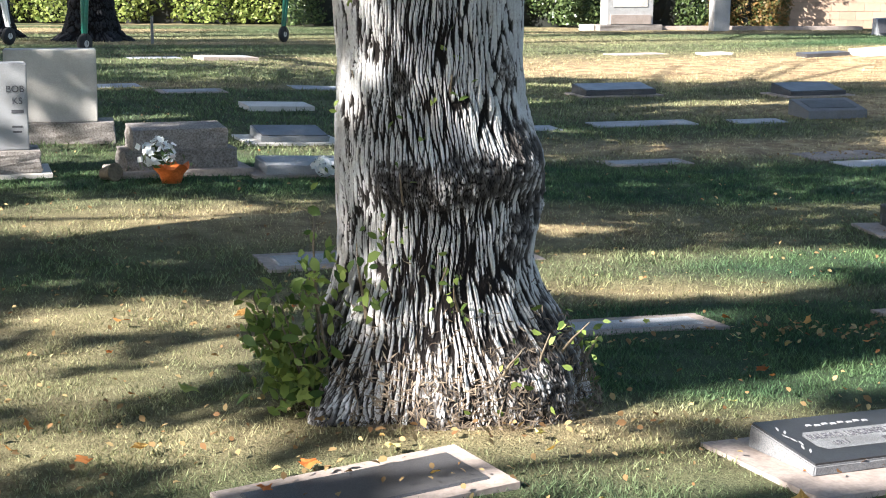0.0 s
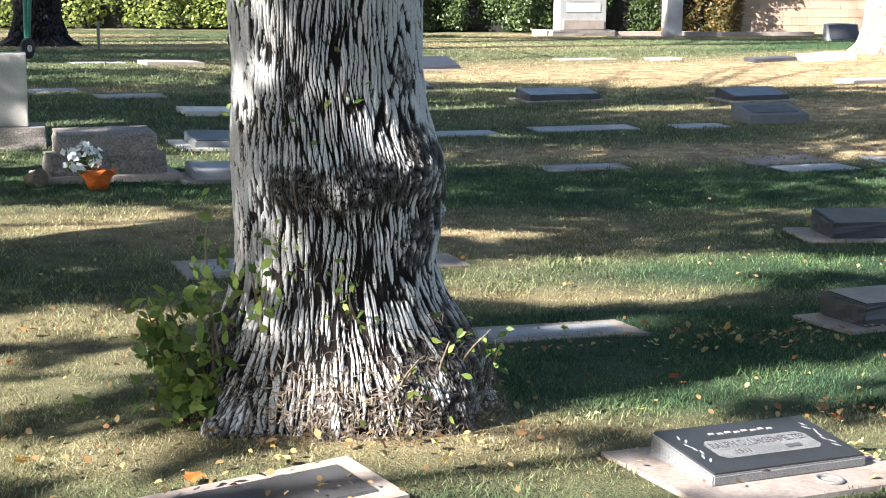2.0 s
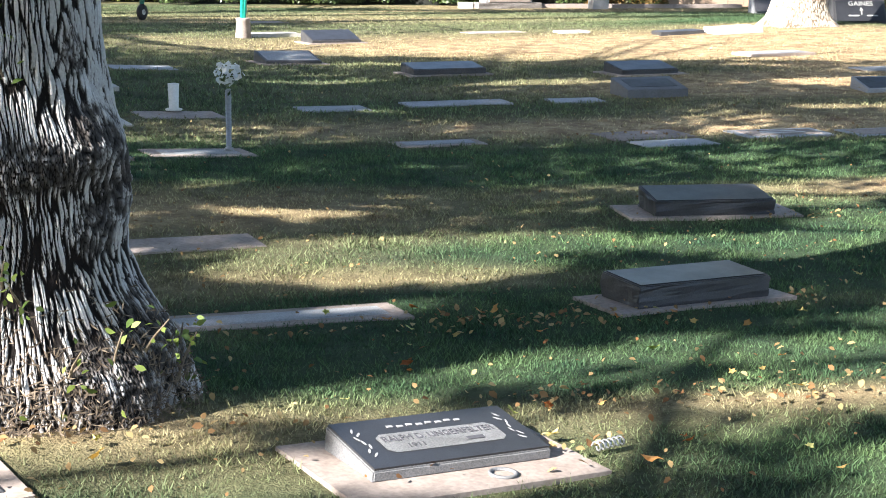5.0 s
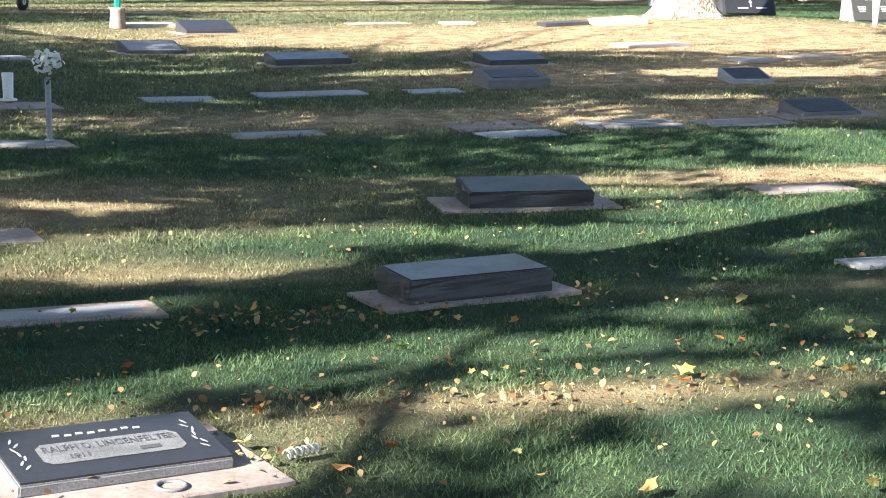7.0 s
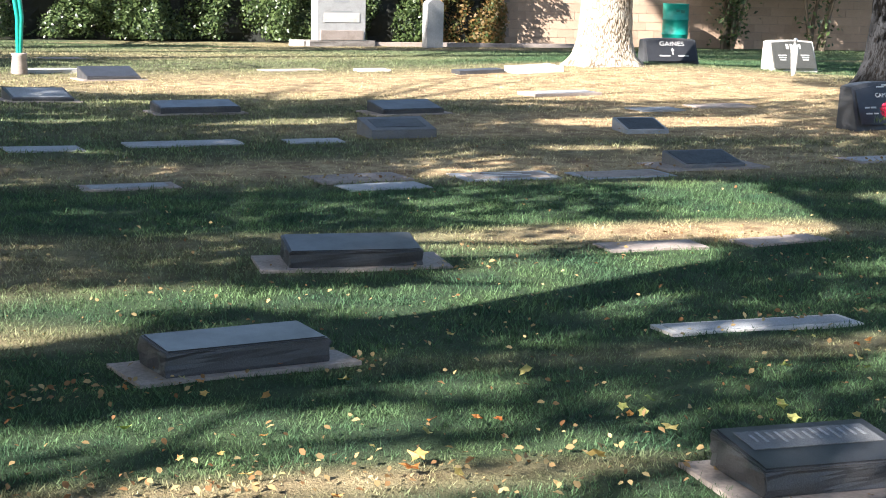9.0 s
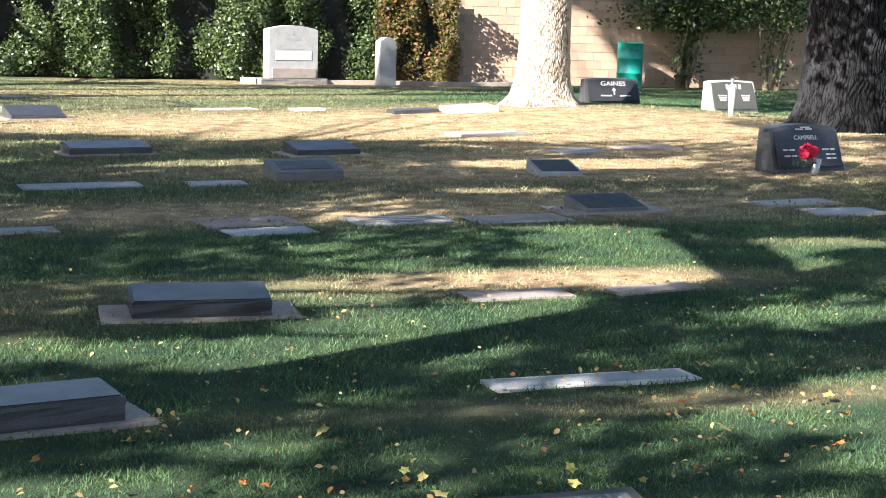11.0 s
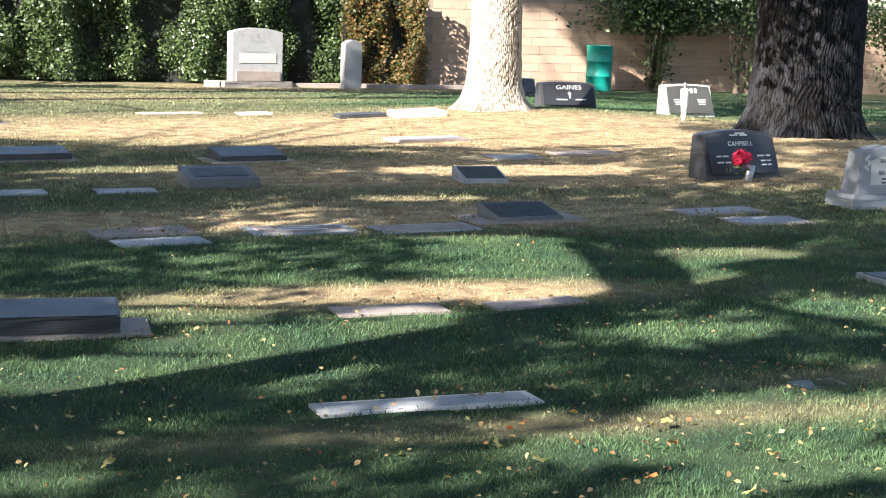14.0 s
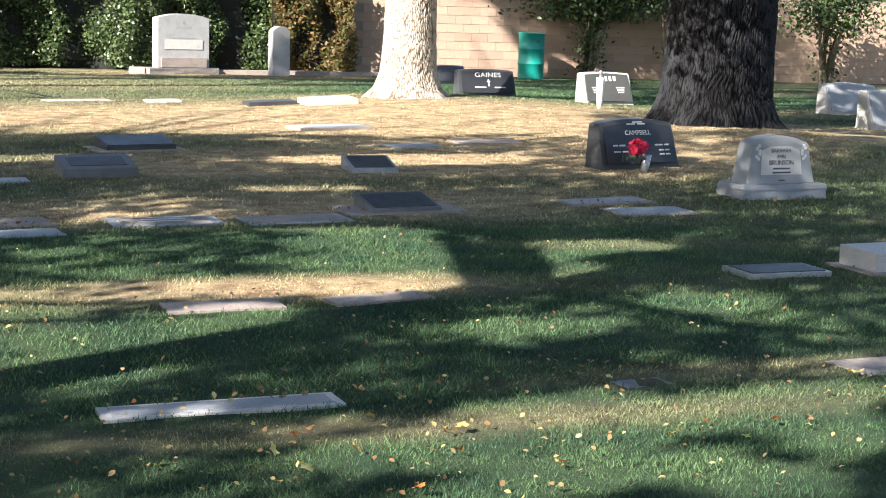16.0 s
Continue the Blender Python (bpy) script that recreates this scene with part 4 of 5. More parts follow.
def upright_stone(x, y, rz, w, h, d, label, stone, base_h, base_w, arch=0.0, slab=False, group="upright headstones"):
    t = thing("upright_headstone", *S(x, y), rz, label, "headstone", group)
    z = 0.0
    if slab:
        part("base_slab", prism([(base_w / 2 + 0.06, -d / 2 - 0.14, d / 2 + 0.14, -0.05), (base_w / 2 + 0.06, -d / 2 - 0.14, d / 2 + 0.14, 0.025)], 0.005), M_PALE, t)
        z = 0.024
    if base_h:
        part("base", prism([(base_w / 2, -d / 2 - 0.07, d / 2 + 0.07, z - (0 if slab else 0.05)), (base_w / 2, -d / 2 - 0.07, d / 2 + 0.07, z + base_h)], 0.004, 0.014, int(abs(x) * 10)), M_ROCK, t, "rough-hewn base")
        z += base_h - 0.001
    pts = [(-w / 2, z), (w / 2, z), (w / 2, z + h)]
    if arch:
        pts += [(w / 2 * math.cos(a), z + h + arch * (0.5 - 0.5 * math.cos(2 * a)) ** 1.0) for a in np.linspace(0.2, math.pi - 0.2, 15)]
    pts += [(-w / 2, z + h)]
    body = part("tablet", outline_solid(pts, lambda q: (-d / 2, d / 2), 0.007), stone, t)
    return t, body, lambda px, pz: pose(px, -d / 2 - 0.001, z + pz, 90)


t_, b_, at_ = upright_stone(-1.46, 7.22, 9, 0.60, 0.51, 0.2, "pale grey granite tablet with dark lettering on a rough base", M_GREY, 0.13, 0.72, 0, True)
letters("BOB", 0.055, M_INK, b_, at_(0.23, 0.36))
letters("KS", 0.055, M_INK, b_, at_(0.24, 0.29))
bars([(0.24, 0.23, 0.07, 0.02), (0.235, 0.14, 0.06, 0.012), (0.235, 0.11, 0.05, 0.01)], M_INK, b_, at_(0, 0))
upright_stone(-1.20, 8.68, 5, 0.62, 0.50, 0.22, "blank pale pinkish-grey granite tablet on a rough base", M_PALE, 0.14, 0.84)
t_, b_, at_ = upright_stone(8.2, 28.45, 12, 1.14, 1.04, 0.34, "tall pale marble monument with a gently peaked top", M_MARBLE, 0.13, 1.55, 0.09)
part("raised_panel", prism([(0.42, -0.008, 0.0, 0), (0.42, -0.008, 0.0, 0.2)], 0.003), M_PALE, b_, "", pose(0, -0.171, 0.52))
part("step", prism([(0.5, -0.05, 0.0, 0), (0.5, -0.05, 0.0, 0.2)], 0.006), M_CEMENT, b_, "", pose(0, -0.171, 0.145))
bars([(0, 0.62, 0.5, 0.03), (0, 0.84, 0.36, 0.05), (0, 0.96, 0.06, 0.1)], M_GREY, b_, at_(0, 0))
upright_stone(10.08, 28.25, 12, 0.40, 0.96, 0.24, "narrow pale tablet with a rounded top", M_MARBLE, 0, 0, 0.1)
part("footstone", prism([(0.13, -0.12, 0.12, -0.04), (0.13, -0.12, 0.12, 0.13)], 0.008), M_PALE, thing("marker_block", *S(7.35, 28.35), 12, "small white stone block beside the monument", "grave marker"))

# ---- slanted headstones ----
t_, b_, at_, W, H = slant_stone(9.24, 10.78, 0.82, 0.40, 13, "black granite slant headstone with pale lettering", M_DARK, M_POLISH, 0.30, 0.055)
letters("CAMPBELL", 0.062, M_LETTER, b_, at_(0, H * 0.72), 0.30)
bars([(-0.29, 0, 0.06, 0.016), (-0.21, 0, 0.07, 0.016), (-0.28, -0.06, 0.08, 0.014), (-0.19, -0.06, 0.06, 0.014), (0.22, 0.0, 0.09, 0.016), (0.31, 0.0, 0.05, 0.016), (0.24, -0.05, 0.06, 0.014), (0.31, -0.05, 0.05, 0.014), (0.24, -0.09, 0.06, 0.014), (0.31, -0.09, 0.05, 0.014)], M_LETTER, b_, at_(0, H * 0.47))
bars([(-0.06, 0, 0.1, 0.012), (0.02, 0.018, 0.12, 0.012), (0.06, 0.0, 0.09, 0.012)], M_LETTER, b_, at_(0, H * 0.9))
t_, b_, at_, W, H = slant_stone(12.15, 17.65, 0.78, 0.42, 9, "grey granite slant headstone with pale lettering", M_PALE, M_SLATE, 0.30, 0.025)
bars([(-0.02 + 0.075 * k, 0, 0.045, 0.075) for k in range(-1, 3)], M_LETTER, b_, at_(0, H * 0.8))
bars([(s * 0.21, -0.035 * k, 0.15 - 0.02 * k, 0.018) for s in (-1, 1) for k in range(3)], M_LETTER, b_, at_(0, H * 0.52))
t_, b_, at_, W, H = slant_stone(10.85, 18.75, 0.86, 0.36, 3, "black slant headstone with white lettering and a cross", M_DARK, M_POLISH, 0.28, 0.03)
letters("GAINES", 0.10, M_LETTER, b_, at_(0.02, H * 0.78), 0.42)
bars([(0.02, 0, 0.018, 0.11), (0.02, 0.02, 0.06, 0.018)], M_LETTER, b_, at_(0, H * 0.5))
bars([(-0.12, 0, 0.18, 0.018), (0.2, 0, 0.18, 0.018)], M_LETTER, b_, at_(0, H * 0.33))
slant_stone(13.0, 26.6, 0.72, 0.34, 6, "dark slant headstone near the wall", M_GREY, M_DARK, 0.28, 0.02)
slant_stone(14.35, 14.4, 0.8, 0.46, 6, "pale slant headstone in sunlight", M_PALE, M_GREY, 0.34, 0.02)
slant_stone(15.45, 16.9, 0.9, 0.42, 6, "pale grey headstone half in shade", M_PALE, M_GREY, 0.34, 0.05)


def tapered_headstone():
    """The blue-grey tapered stone with a framed, peaked face on a stepped base."""
    t = thing("upright_headstone", *S(9.60, 9.15), 6, "blue-grey tapered headstone with framed lettering on stepped base", "headstone", "upright headstones")
    part("plinth", prism([(0.42, -0.19, 0.19, -0.05), (0.42, -0.19, 0.19, 0.075)], 0.008, 0.010, 31), M_GREY, t, "rough-fronted plinth")
    part("cap", prism([(0.42, -0.19, 0.19, 0.074), (0.405, -0.175, 0.175, 0.115)], 0.006), M_GREY, t)
    z0, h = 0.114, 0.39
    pts = [(-0.335, z0), (0.335, z0), (0.275, z0 + h - 0.06), (0.13, z0 + h - 0.012), (0, z0 + h), (-0.13, z0 + h - 0.012), (-0.275, z0 + h - 0.06)]
    front = lambda z: -0.12 + (z - z0) / h * 0.05
    body = part("tablet", outline_solid(pts, lambda z: (front(z), 0.11), 0.006), M_GREY, t)
    frame_pts = [(-0.205, z0 + 0.075), (0.205, z0 + 0.075), (0.19, z0 + 0.27), (0.1, z0 + 0.305), (-0.1, z0 + 0.305), (-0.19, z0 + 0.27)]
    part("face_panel", outline_solid(frame_pts, lambda z: (front(z) - 0.004, front(z) + 0.02), 0), M_PALE, body, "pale framed panel")
    at = lambda px, pz: pose(px, front(z0 + pz) - 0.0055, z0 + pz, 90 - 7.3)
    letters("BARBARA", 0.048, M_INK, body, at(0, 0.27), 0.2)
    letters("ANN", 0.045, M_INK, body, at(0, 0.222), 0.085)
    letters("BRUNSON", 0.054, M_INK, body, at(0, 0.172), 0.24)
    bars([(0, 0, 0.17, 0.014), (0, -0.032, 0.18, 0.014)], M_INK, body, at(0, 0.125))
    bars([(0, 0, 0.06, 0.012)], M_INK, body, at(0, 0.03))
    for side in (-1, 1):
        bm = bmesh.new()
        for k in range(6):
            bmesh.ops.create_icosphere(bm, subdivisions=1, radius=0.018, matrix=Matrix.Translation((side * (0.225 + 0.02 * math.sin(k * 1.9)), 0, 0.2 + 0.022 * k)) @ Matrix.Diagonal((1, 0.3, 1, 1)))
        part("carving", bm, M_LETTER, body, "", Matrix.Translation((0, front(z0 + 0.24) - 0.003, z0)))


tapered_headstone()


# ---- flowers and vases ----
def vase_with_flowers(x, y, pole_h, pole_r, radius, material, label, seed, tube=M_STEEL, flowers=True, dz=0.02):
    t = thing("flower_vase", *S(x, y), 0, label, "vase", dz=dz)
    part("tube", turned([(pole_r * 1.5, 0), (pole_r * 1.5, 0.012), (pole_r * 0.85, 0.014), (pole_r, pole_h), (pole_r * 0.8, pole_h)], 16), tube, t)
    if flowers:
        greens(t, (0, 0, pole_h + radius * 0.25), radius, seed + 50)
        petals(t, (0, 0, pole_h + radius), radius, material, seed)
    return t


vase_with_flowers(1.20, 7.62, 0.385, 0.019, 0.10, M_PETAL, "tall steel tube vase holding white flowers", 41)
vase_with_flowers(0.95, 9.35, 0.20, 0.042, 0, M_PETAL, "short empty white tube vase on a slab", 42, M_WHITE, False)


def red_bouquet():
    t = thing("flower_vase", *S(9.17, 10.47), 0, "small steel vase of red flowers before a headstone", "vase")
    part("tube", turned([(0.032, 0), (0.036, 0.01), (0.045, 0.16), (0.038, 0.16)], 16), M_STEEL, t, "", pose(0.02, 0, 0, 0, 8, 0))
    greens(t, (-0.06, 0, 0.13), 0.10, 51, 24, 0.06)
    petals(t, (-0.05, 0, 0.22), 0.10, M_RED, 52, 90, 0.055)


red_bouquet()


def foil_pot():
    t = thing("flower_pot", *S(-0.45, 6.83), 0, "orange foil-wrapped pot of white flowers on the grass", "flower pot")
    bm = turned([(0.055, 0), (0.07, 0.05), (0.095, 0.1), (0.105, 0.105)], 18)
    for v in bm.verts:
        if v.co.z > 0.06:
            v.co.z += 0.02 * math.sin(5 * math.atan2(v.co.y, v.co.x))
    part("pot", bm, M_ORANGE, t, "crumpled orange foil pot", pose(0.03, 0, 0))
    greens(t, (-0.04, 0, 0.14), 0.11, 61, 50, 0.06)
    petals(t, (-0.05, 0, 0.17), 0.12, M_PETAL, 62, 80, 0.05)
    t2 = thing("flower_pot", *S(-0.75, 6.95), 0, "overturned brown pot lying on the grass", "flower pot")
    part("pot", turned([(0.03, -0.06), (0.035, -0.05), (0.05, 0.05), (0.055, 0.06), (0.045, 0.06)], 18), M_TWIG, t2, "", pose(0, 0, 0.045, 80, 0, 40))
    t3 = thing("flower_bunch", *S(0.40, 7.02), 0, "bunch of white flowers against a granite block", "flowers")
    petals(t3, (0, 0, 0.085), 0.085, M_PETAL, 63, 110, 0.045)
    greens(t3, (0.04, 0, 0.05), 0.07, 64, 20, 0.05)


foil_pot()


def cone_vase():
    t = thing("flower_vase", *S(11.45, 16.3), 0, "white cone vase standing in the lawn", "vase")
    part("cone", turned([(0.025, -0.02), (0.035, 0.05), (0.06, 0.40), (0.062, 0.42), (0.05, 0.42)], 18), M_WHITE, t)
    part("stem", turned([(0.022, 0.4), (0.022, 0.48), (0.03, 0.5), (0.012, 0.52)], 10), M_STEEL, t)


cone_vase()


# ---- far end: hedge, wall, drum, shrubs ----
def foliage(name, parent, x0, x1, y0, z1, count, size, material, seed, bulge=0.35, depth=0.5):
    """Leaves over the front and top of a clipped, uneven hedge (parent space)."""
    rng = np.random.default_rng(seed)
    x, z = rng.uniform(x0, x1, count), z1 * rng.uniform(0.02, 1, count)
    swell = bulge * (np.sin(1.7 * x + seed + 0.5 * np.sin(1.9 * z)) * 0.6 + np.sin(4.1 * x + 0.8 * np.sin(2.6 * z + x)) * 0.45 + np.sin(9 * x + 1.2 * np.sin(5 * z)) * 0.2 + np.sin(3.7 * z + 1.5 * np.sin(2 * x)) * 0.25)
    y = y0 - swell - depth * rng.random(count) ** 3 * 0.3 + depth * rng.random(count) ** 2
    c = np.stack([x, y, z], 1)
    n = np.stack([rng.normal(0, 0.6, count), rng.normal(-0.8, 0.5, count), rng.normal(0.4, 0.6, count)], 1)
    return hang(name, leaf_cloud(name, c, n, size * rng.uniform(0.6, 1.4, count), material, rng, 0.6), parent)


def hedge(label, x0, x1, y, h, count, size, material, seed, bulge=0.35):
    t = thing("hedge", *S(x0, y), 0, label, "hedge")
    L = (x1 - x0) * K
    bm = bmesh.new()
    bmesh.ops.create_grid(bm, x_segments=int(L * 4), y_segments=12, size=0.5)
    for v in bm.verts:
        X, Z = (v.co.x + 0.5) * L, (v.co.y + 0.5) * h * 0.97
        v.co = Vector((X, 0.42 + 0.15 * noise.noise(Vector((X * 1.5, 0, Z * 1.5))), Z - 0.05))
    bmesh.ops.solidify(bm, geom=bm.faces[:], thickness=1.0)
    # Sheet behind the leaves; its black colour stands for shade in the gaps.
    part("core", bm, M_HEDGE_SHADE, t, "near-black sheet standing for the shade inside the hedge")
    foliage("foliage", t, 0, L, 0.1, h, count, size, material, seed, bulge)


hedge("tall clipped evergreen hedge, dense and dark with gaps", 1.4, 10.5, 29.6, 3.0, 56000, 0.078, M_HEDGE, 71, 0.46)
hedge("yellow-green clipped hedge in sun", -9.0, 1.6, 30.4, 3.0, 26000, 0.095, M_HEDGE_PALE, 72)
hedge("russet and green shrub beside the wall", 10.2, 11.8, 29.1, 2.3, 12000, 0.085, M_RUSSET, 73, 0.5)


def wall_shrub(x, y, h, label, seed, stems, spread, leaves):
    t = thing("shrub", *S(x, y), 0, label, "shrub")
    rng = np.random.default_rng(seed)
    tips = []
    for k in range(stems):
        bm = bmesh.new()
        a = Vector((rng.normal(0, 0.09), rng.normal(0, 0.06), -0.05))
        b = Vector((a.x + rng.normal(0, 0.3), a.y + rng.normal(-0.1, 0.15), h * rng.uniform(0.6, 0.8)))
        limb(bm, a, b, rng.uniform(0.05, 0.09), 0.02, 7)
        part("stem", bm, M_BARK_PALE if k % 2 else M_TWIG, t)
        tips.append(b)
    c = np.concatenate([np.array(p) + rng.normal(size=(leaves // stems, 3)) * np.array([spread, 0.3, 0.42]) + np.array([0, 0, 0.25]) for p in tips])
    low = np.stack([rng.normal(0, 0.22, leaves // 14), rng.normal(-0.1, 0.15, leaves // 14), rng.uniform(0.1, h * 0.6, leaves // 14)], 1)
    c = np.concatenate([c[c[:, 2] > h * 0.52], low])
    hang("crown", leaf_cloud("crown", c, rng.normal(size=c.shape) + np.array([0, -0.4, 0.5]), 0.12 * rng.uniform(0.6, 1.3, len(c)), M_HEDGE, rng, 0.55), t)


wall_shrub(16.95, 28.95, 2.6, "multi-stemmed shrub trained against the block wall", 81, 7, 0.75, 6500)
wall_shrub(18.9, 28.7, 2.7, "slender shrub against the block wall", 82, 4, 0.6, 3000)
wall_shrub(22.2, 27.9, 2.2, "leafy shrub against the block wall", 83, 6, 0.6, 3500)


def drum():
    t = thing("trash_barrel", *S(15.62, 28.85), 0, "teal-painted steel drum used as a trash barrel", "trash barrel")
    prof = [(0.29, 0), (0.305, 0.01), (0.30, 0.03), (0.30, 0.33), (0.315, 0.345), (0.315, 0.365), (0.30, 0.38), (0.30, 0.67), (0.315, 0.685), (0.315, 0.705), (0.30, 0.72), (0.30, 1.03), (0.312, 1.04), (0.312, 1.06), (0.29, 1.06), (0.285, 0.4), (0.02, 0.38)]
    part("drum", turned(prof, 36, False), M_TEAL, t)
    bars([(-0.06, 0.9, 0.1, 0.06), (0.06, 0.88, 0.1, 0.07)], M_GREENPOLE, t, pose(-0.02, -0.302, 0, 90))


drum()


def canopy_frame():
    """Legs of a wheeled canopy frame: green and white poles that reach up out of sight."""
    t = thing("canopy_frame", *S(-0.3, 18.5), 0, "wheeled canopy frame with green and white poles", "canopy frame")
    o = t.matrix_basis.translation
    legs = ((-1.58, 16.6, M_GREENPOLE, True), (2.02, 16.75, M_TEAL, False), (-2.75, 19.3, M_WHITE, True), (0.93, 21.2, M_GREENPOLE, True))
    tops = []
    for x, y, m, wheeled in legs:
        X, Y = S(x, y)
        p = Vector((X - o.x, Y - o.y, gz(X, Y) - o.z))
        bm = bmesh.new()
        for dx in (-0.02, 0.02):
            limb(bm, p + Vector((dx * 0.6, 0, 0.26)), p + Vector((dx * 3.5, 0, 2.4)), 0.028, 0.028, 10)
        leg = part("leg", bm, m, t)
        if wheeled:
            part("fork", prism([(0.035, -0.02, 0.02, 0.12), (0.035, -0.02, 0.02, 0.30)], 0.004), M_BLACK, leg, "", Matrix.Translation(p))
            part("wheel", turned([(0.03, -0.03), (0.115, -0.03), (0.13, -0.015), (0.13, 0.015), (0.115, 0.03), (0.03, 0.03)], 24), M_BLACK, leg, "black rubber wheel", Matrix.Translation(p + Vector((0, 0, 0.13))) @ pose(0, 0, 0, 90, 0, 55))
            part("hub", turned([(0.045, -0.034), (0.045, 0.034)], 14), M_STEEL, leg, "", Matrix.Translation(p + Vector((0, 0, 0.13))) @ pose(0, 0, 0, 90, 0, 55))
        else:
            part("foot", turned([(0.10, -0.02), (0.105, 0.02), (0.085, 0.22), (0.10, 0.25), (0.09, 0.26)], 14), M_CEMENT, leg, "pale cement foot", Matrix.Translation(p))
        tops.append(p + Vector((0, 0, 2.38)))
    for a, b in ((0, 1), (1, 3), (3, 2), (2, 0)):
        bm = bmesh.new()
        limb(bm, tops[a], tops[b], 0.025, 0.025)
        part("rail", bm, M_GREENPOLE, t)


canopy_frame()
part("post", prism([(0.02, -0.02, 0.02, -0.05), (0.018, -0.02, 0.02, 0.42)], 0.004), M_MID, thing("marker_post", *S(-0.92, 19.7), 10, "thin weathered marker post in the lawn", "post"))


def coil():
    """A bent spring of grey wire."""
    t = thing("wire_coil", *S(1.70, 2.19), 25, "small grey wire coil lying beside a cement slab", "wire coil", dz=0.016)
    bm = bmesh.new()
    last = None
    for k in range(97):
        a = k / 96 * 6 * 2 * math.pi
        c = Vector((-0.05 + 0.1 * k / 96, 0.012 * math.cos(a), 0.012 + 0.012 * math.sin(a)))
        n = Vector((0, math.cos(a), math.sin(a)))
        ring = [bm.verts.new(c + 0.0028 * (n * math.cos(b) + Vector((1, 0, 0)) * math.sin(b))) for b in (0, 1.26, 2.51, 3.77, 5.03)]
        if last:
            for i in range(5):
                bm.faces.new((last[i], last[(i + 1) % 5], ring[(i + 1) % 5], ring[i])).smooth = True
        last = ring
    part("wire", bm, M_STEEL, t)


coil()


# ---- shoots at the foot of the tree ----
def shoots():
    rng = np.random.default_rng(91)
    spots = [(-2.62, 0.02, 0.58, 22), (-2.75, 0.0, 0.40, 26), (-2.5, 0.02, 0.48, 24), (-2.9, 0.0, 0.30, 26), (-2.7, 0.05, 0.32, 26), (-2.4, 0.25, 0.26, 16), (-2.3, 0.34, 0.22, 14), (-2.15, 0.42, 0.22, 12), (-2.05, 0.5, 0.2, 10),
             (-1.0, 0.1, 0.16, 12), (-0.7, 0.14, 0.14, 12), (-1.3, 0.12, 0.12, 9), (-0.35, 0.05, 0.14, 10), (-0.2, 0.05, 0.16, 10), (-1.75, 0.33, 0.12, 12), (-1.55, 0.3, 0.1, 8), (-1.75, 1.0, 0.12, 6), (-2.0, 0.75, 0.1, 6), (-1.45, 0.02, 0.08, 6), (-2.6, 1.05, 0.14, 6), (-2.7, 0.82, 0.14, 6), (-1.62, 0.86, 0.1, 8)]
    spots += [(float(rng.uniform(-3.05, -2.55)), 0.0, float(rng.uniform(0.16, 0.36)), 30) for _ in range(9)]
    for ang, z, length, leaves in spots:
        leaves = int(leaves * 1.1)
        r = float(np.interp(z, (0, 0.1, 0.3, 0.5, 1.0), (0.455, 0.42, 0.325, 0.29, 0.27)))
        a = Vector((r * math.cos(ang), r * math.sin(ang), z))
        out = Vector((math.cos(ang), math.sin(ang), 0))
        tip = a + out * length * (0.30 if length < 0.4 else 0.02) + Vector((rng.normal(0, 0.03), rng.normal(0, 0.04), length))
        bm = bmesh.new()
        limb(bm, a - out * 0.03, tip, 0.006, 0.002, 5)
        shoot = part("shoot", bm, M_TWIG, TREE)
        f = rng.uniform(0.15, 1.0, leaves)
        c = np.array([a.lerp(tip, k) for k in f]) + rng.normal(size=(leaves, 3)) * 0.035
        n = rng.normal(size=(leaves, 3)) + np.array([-0.3, -0.7, 0.6])
        hang("leaves", leaf_cloud("leaves", c, n, rng.uniform(0.03, 0.062, leaves) * (0.6 if z > 0.25 or ang > -1.9 else 1.0), M_SHOOT, rng, 0.55, True), shoot)
    n = 2800
    ang, z = rng.uniform(-2.7, -0.1, n), np.abs(rng.normal(0, 0.13, n))
    r = np.interp(z, (0, 0.1, 0.3, 0.5), (0.47, 0.43, 0.335, 0.30)) + 0.012
    c = np.stack([r * np.cos(ang), r * np.sin(ang), z], 1)
    hang("twig_litter", leaf_cloud("twig_litter", c, np.stack([np.cos(ang), np.sin(ang), 0.2 + 0 * z], 1) + 0.5 * rng.normal(size=(n, 3)), rng.uniform(0.012, 0.04, n), M_LITTER, rng, 0.14), TREE, "tangle of dry twigs and litter")
    tagged(TREE.children[-1], kind="stuff")


M_LITTER = leafy("dry_litter", (0.07, 0.05, 0.035), (0.26, 0.205, 0.15), 0.1, 0.9)
shoots()


build_grass()


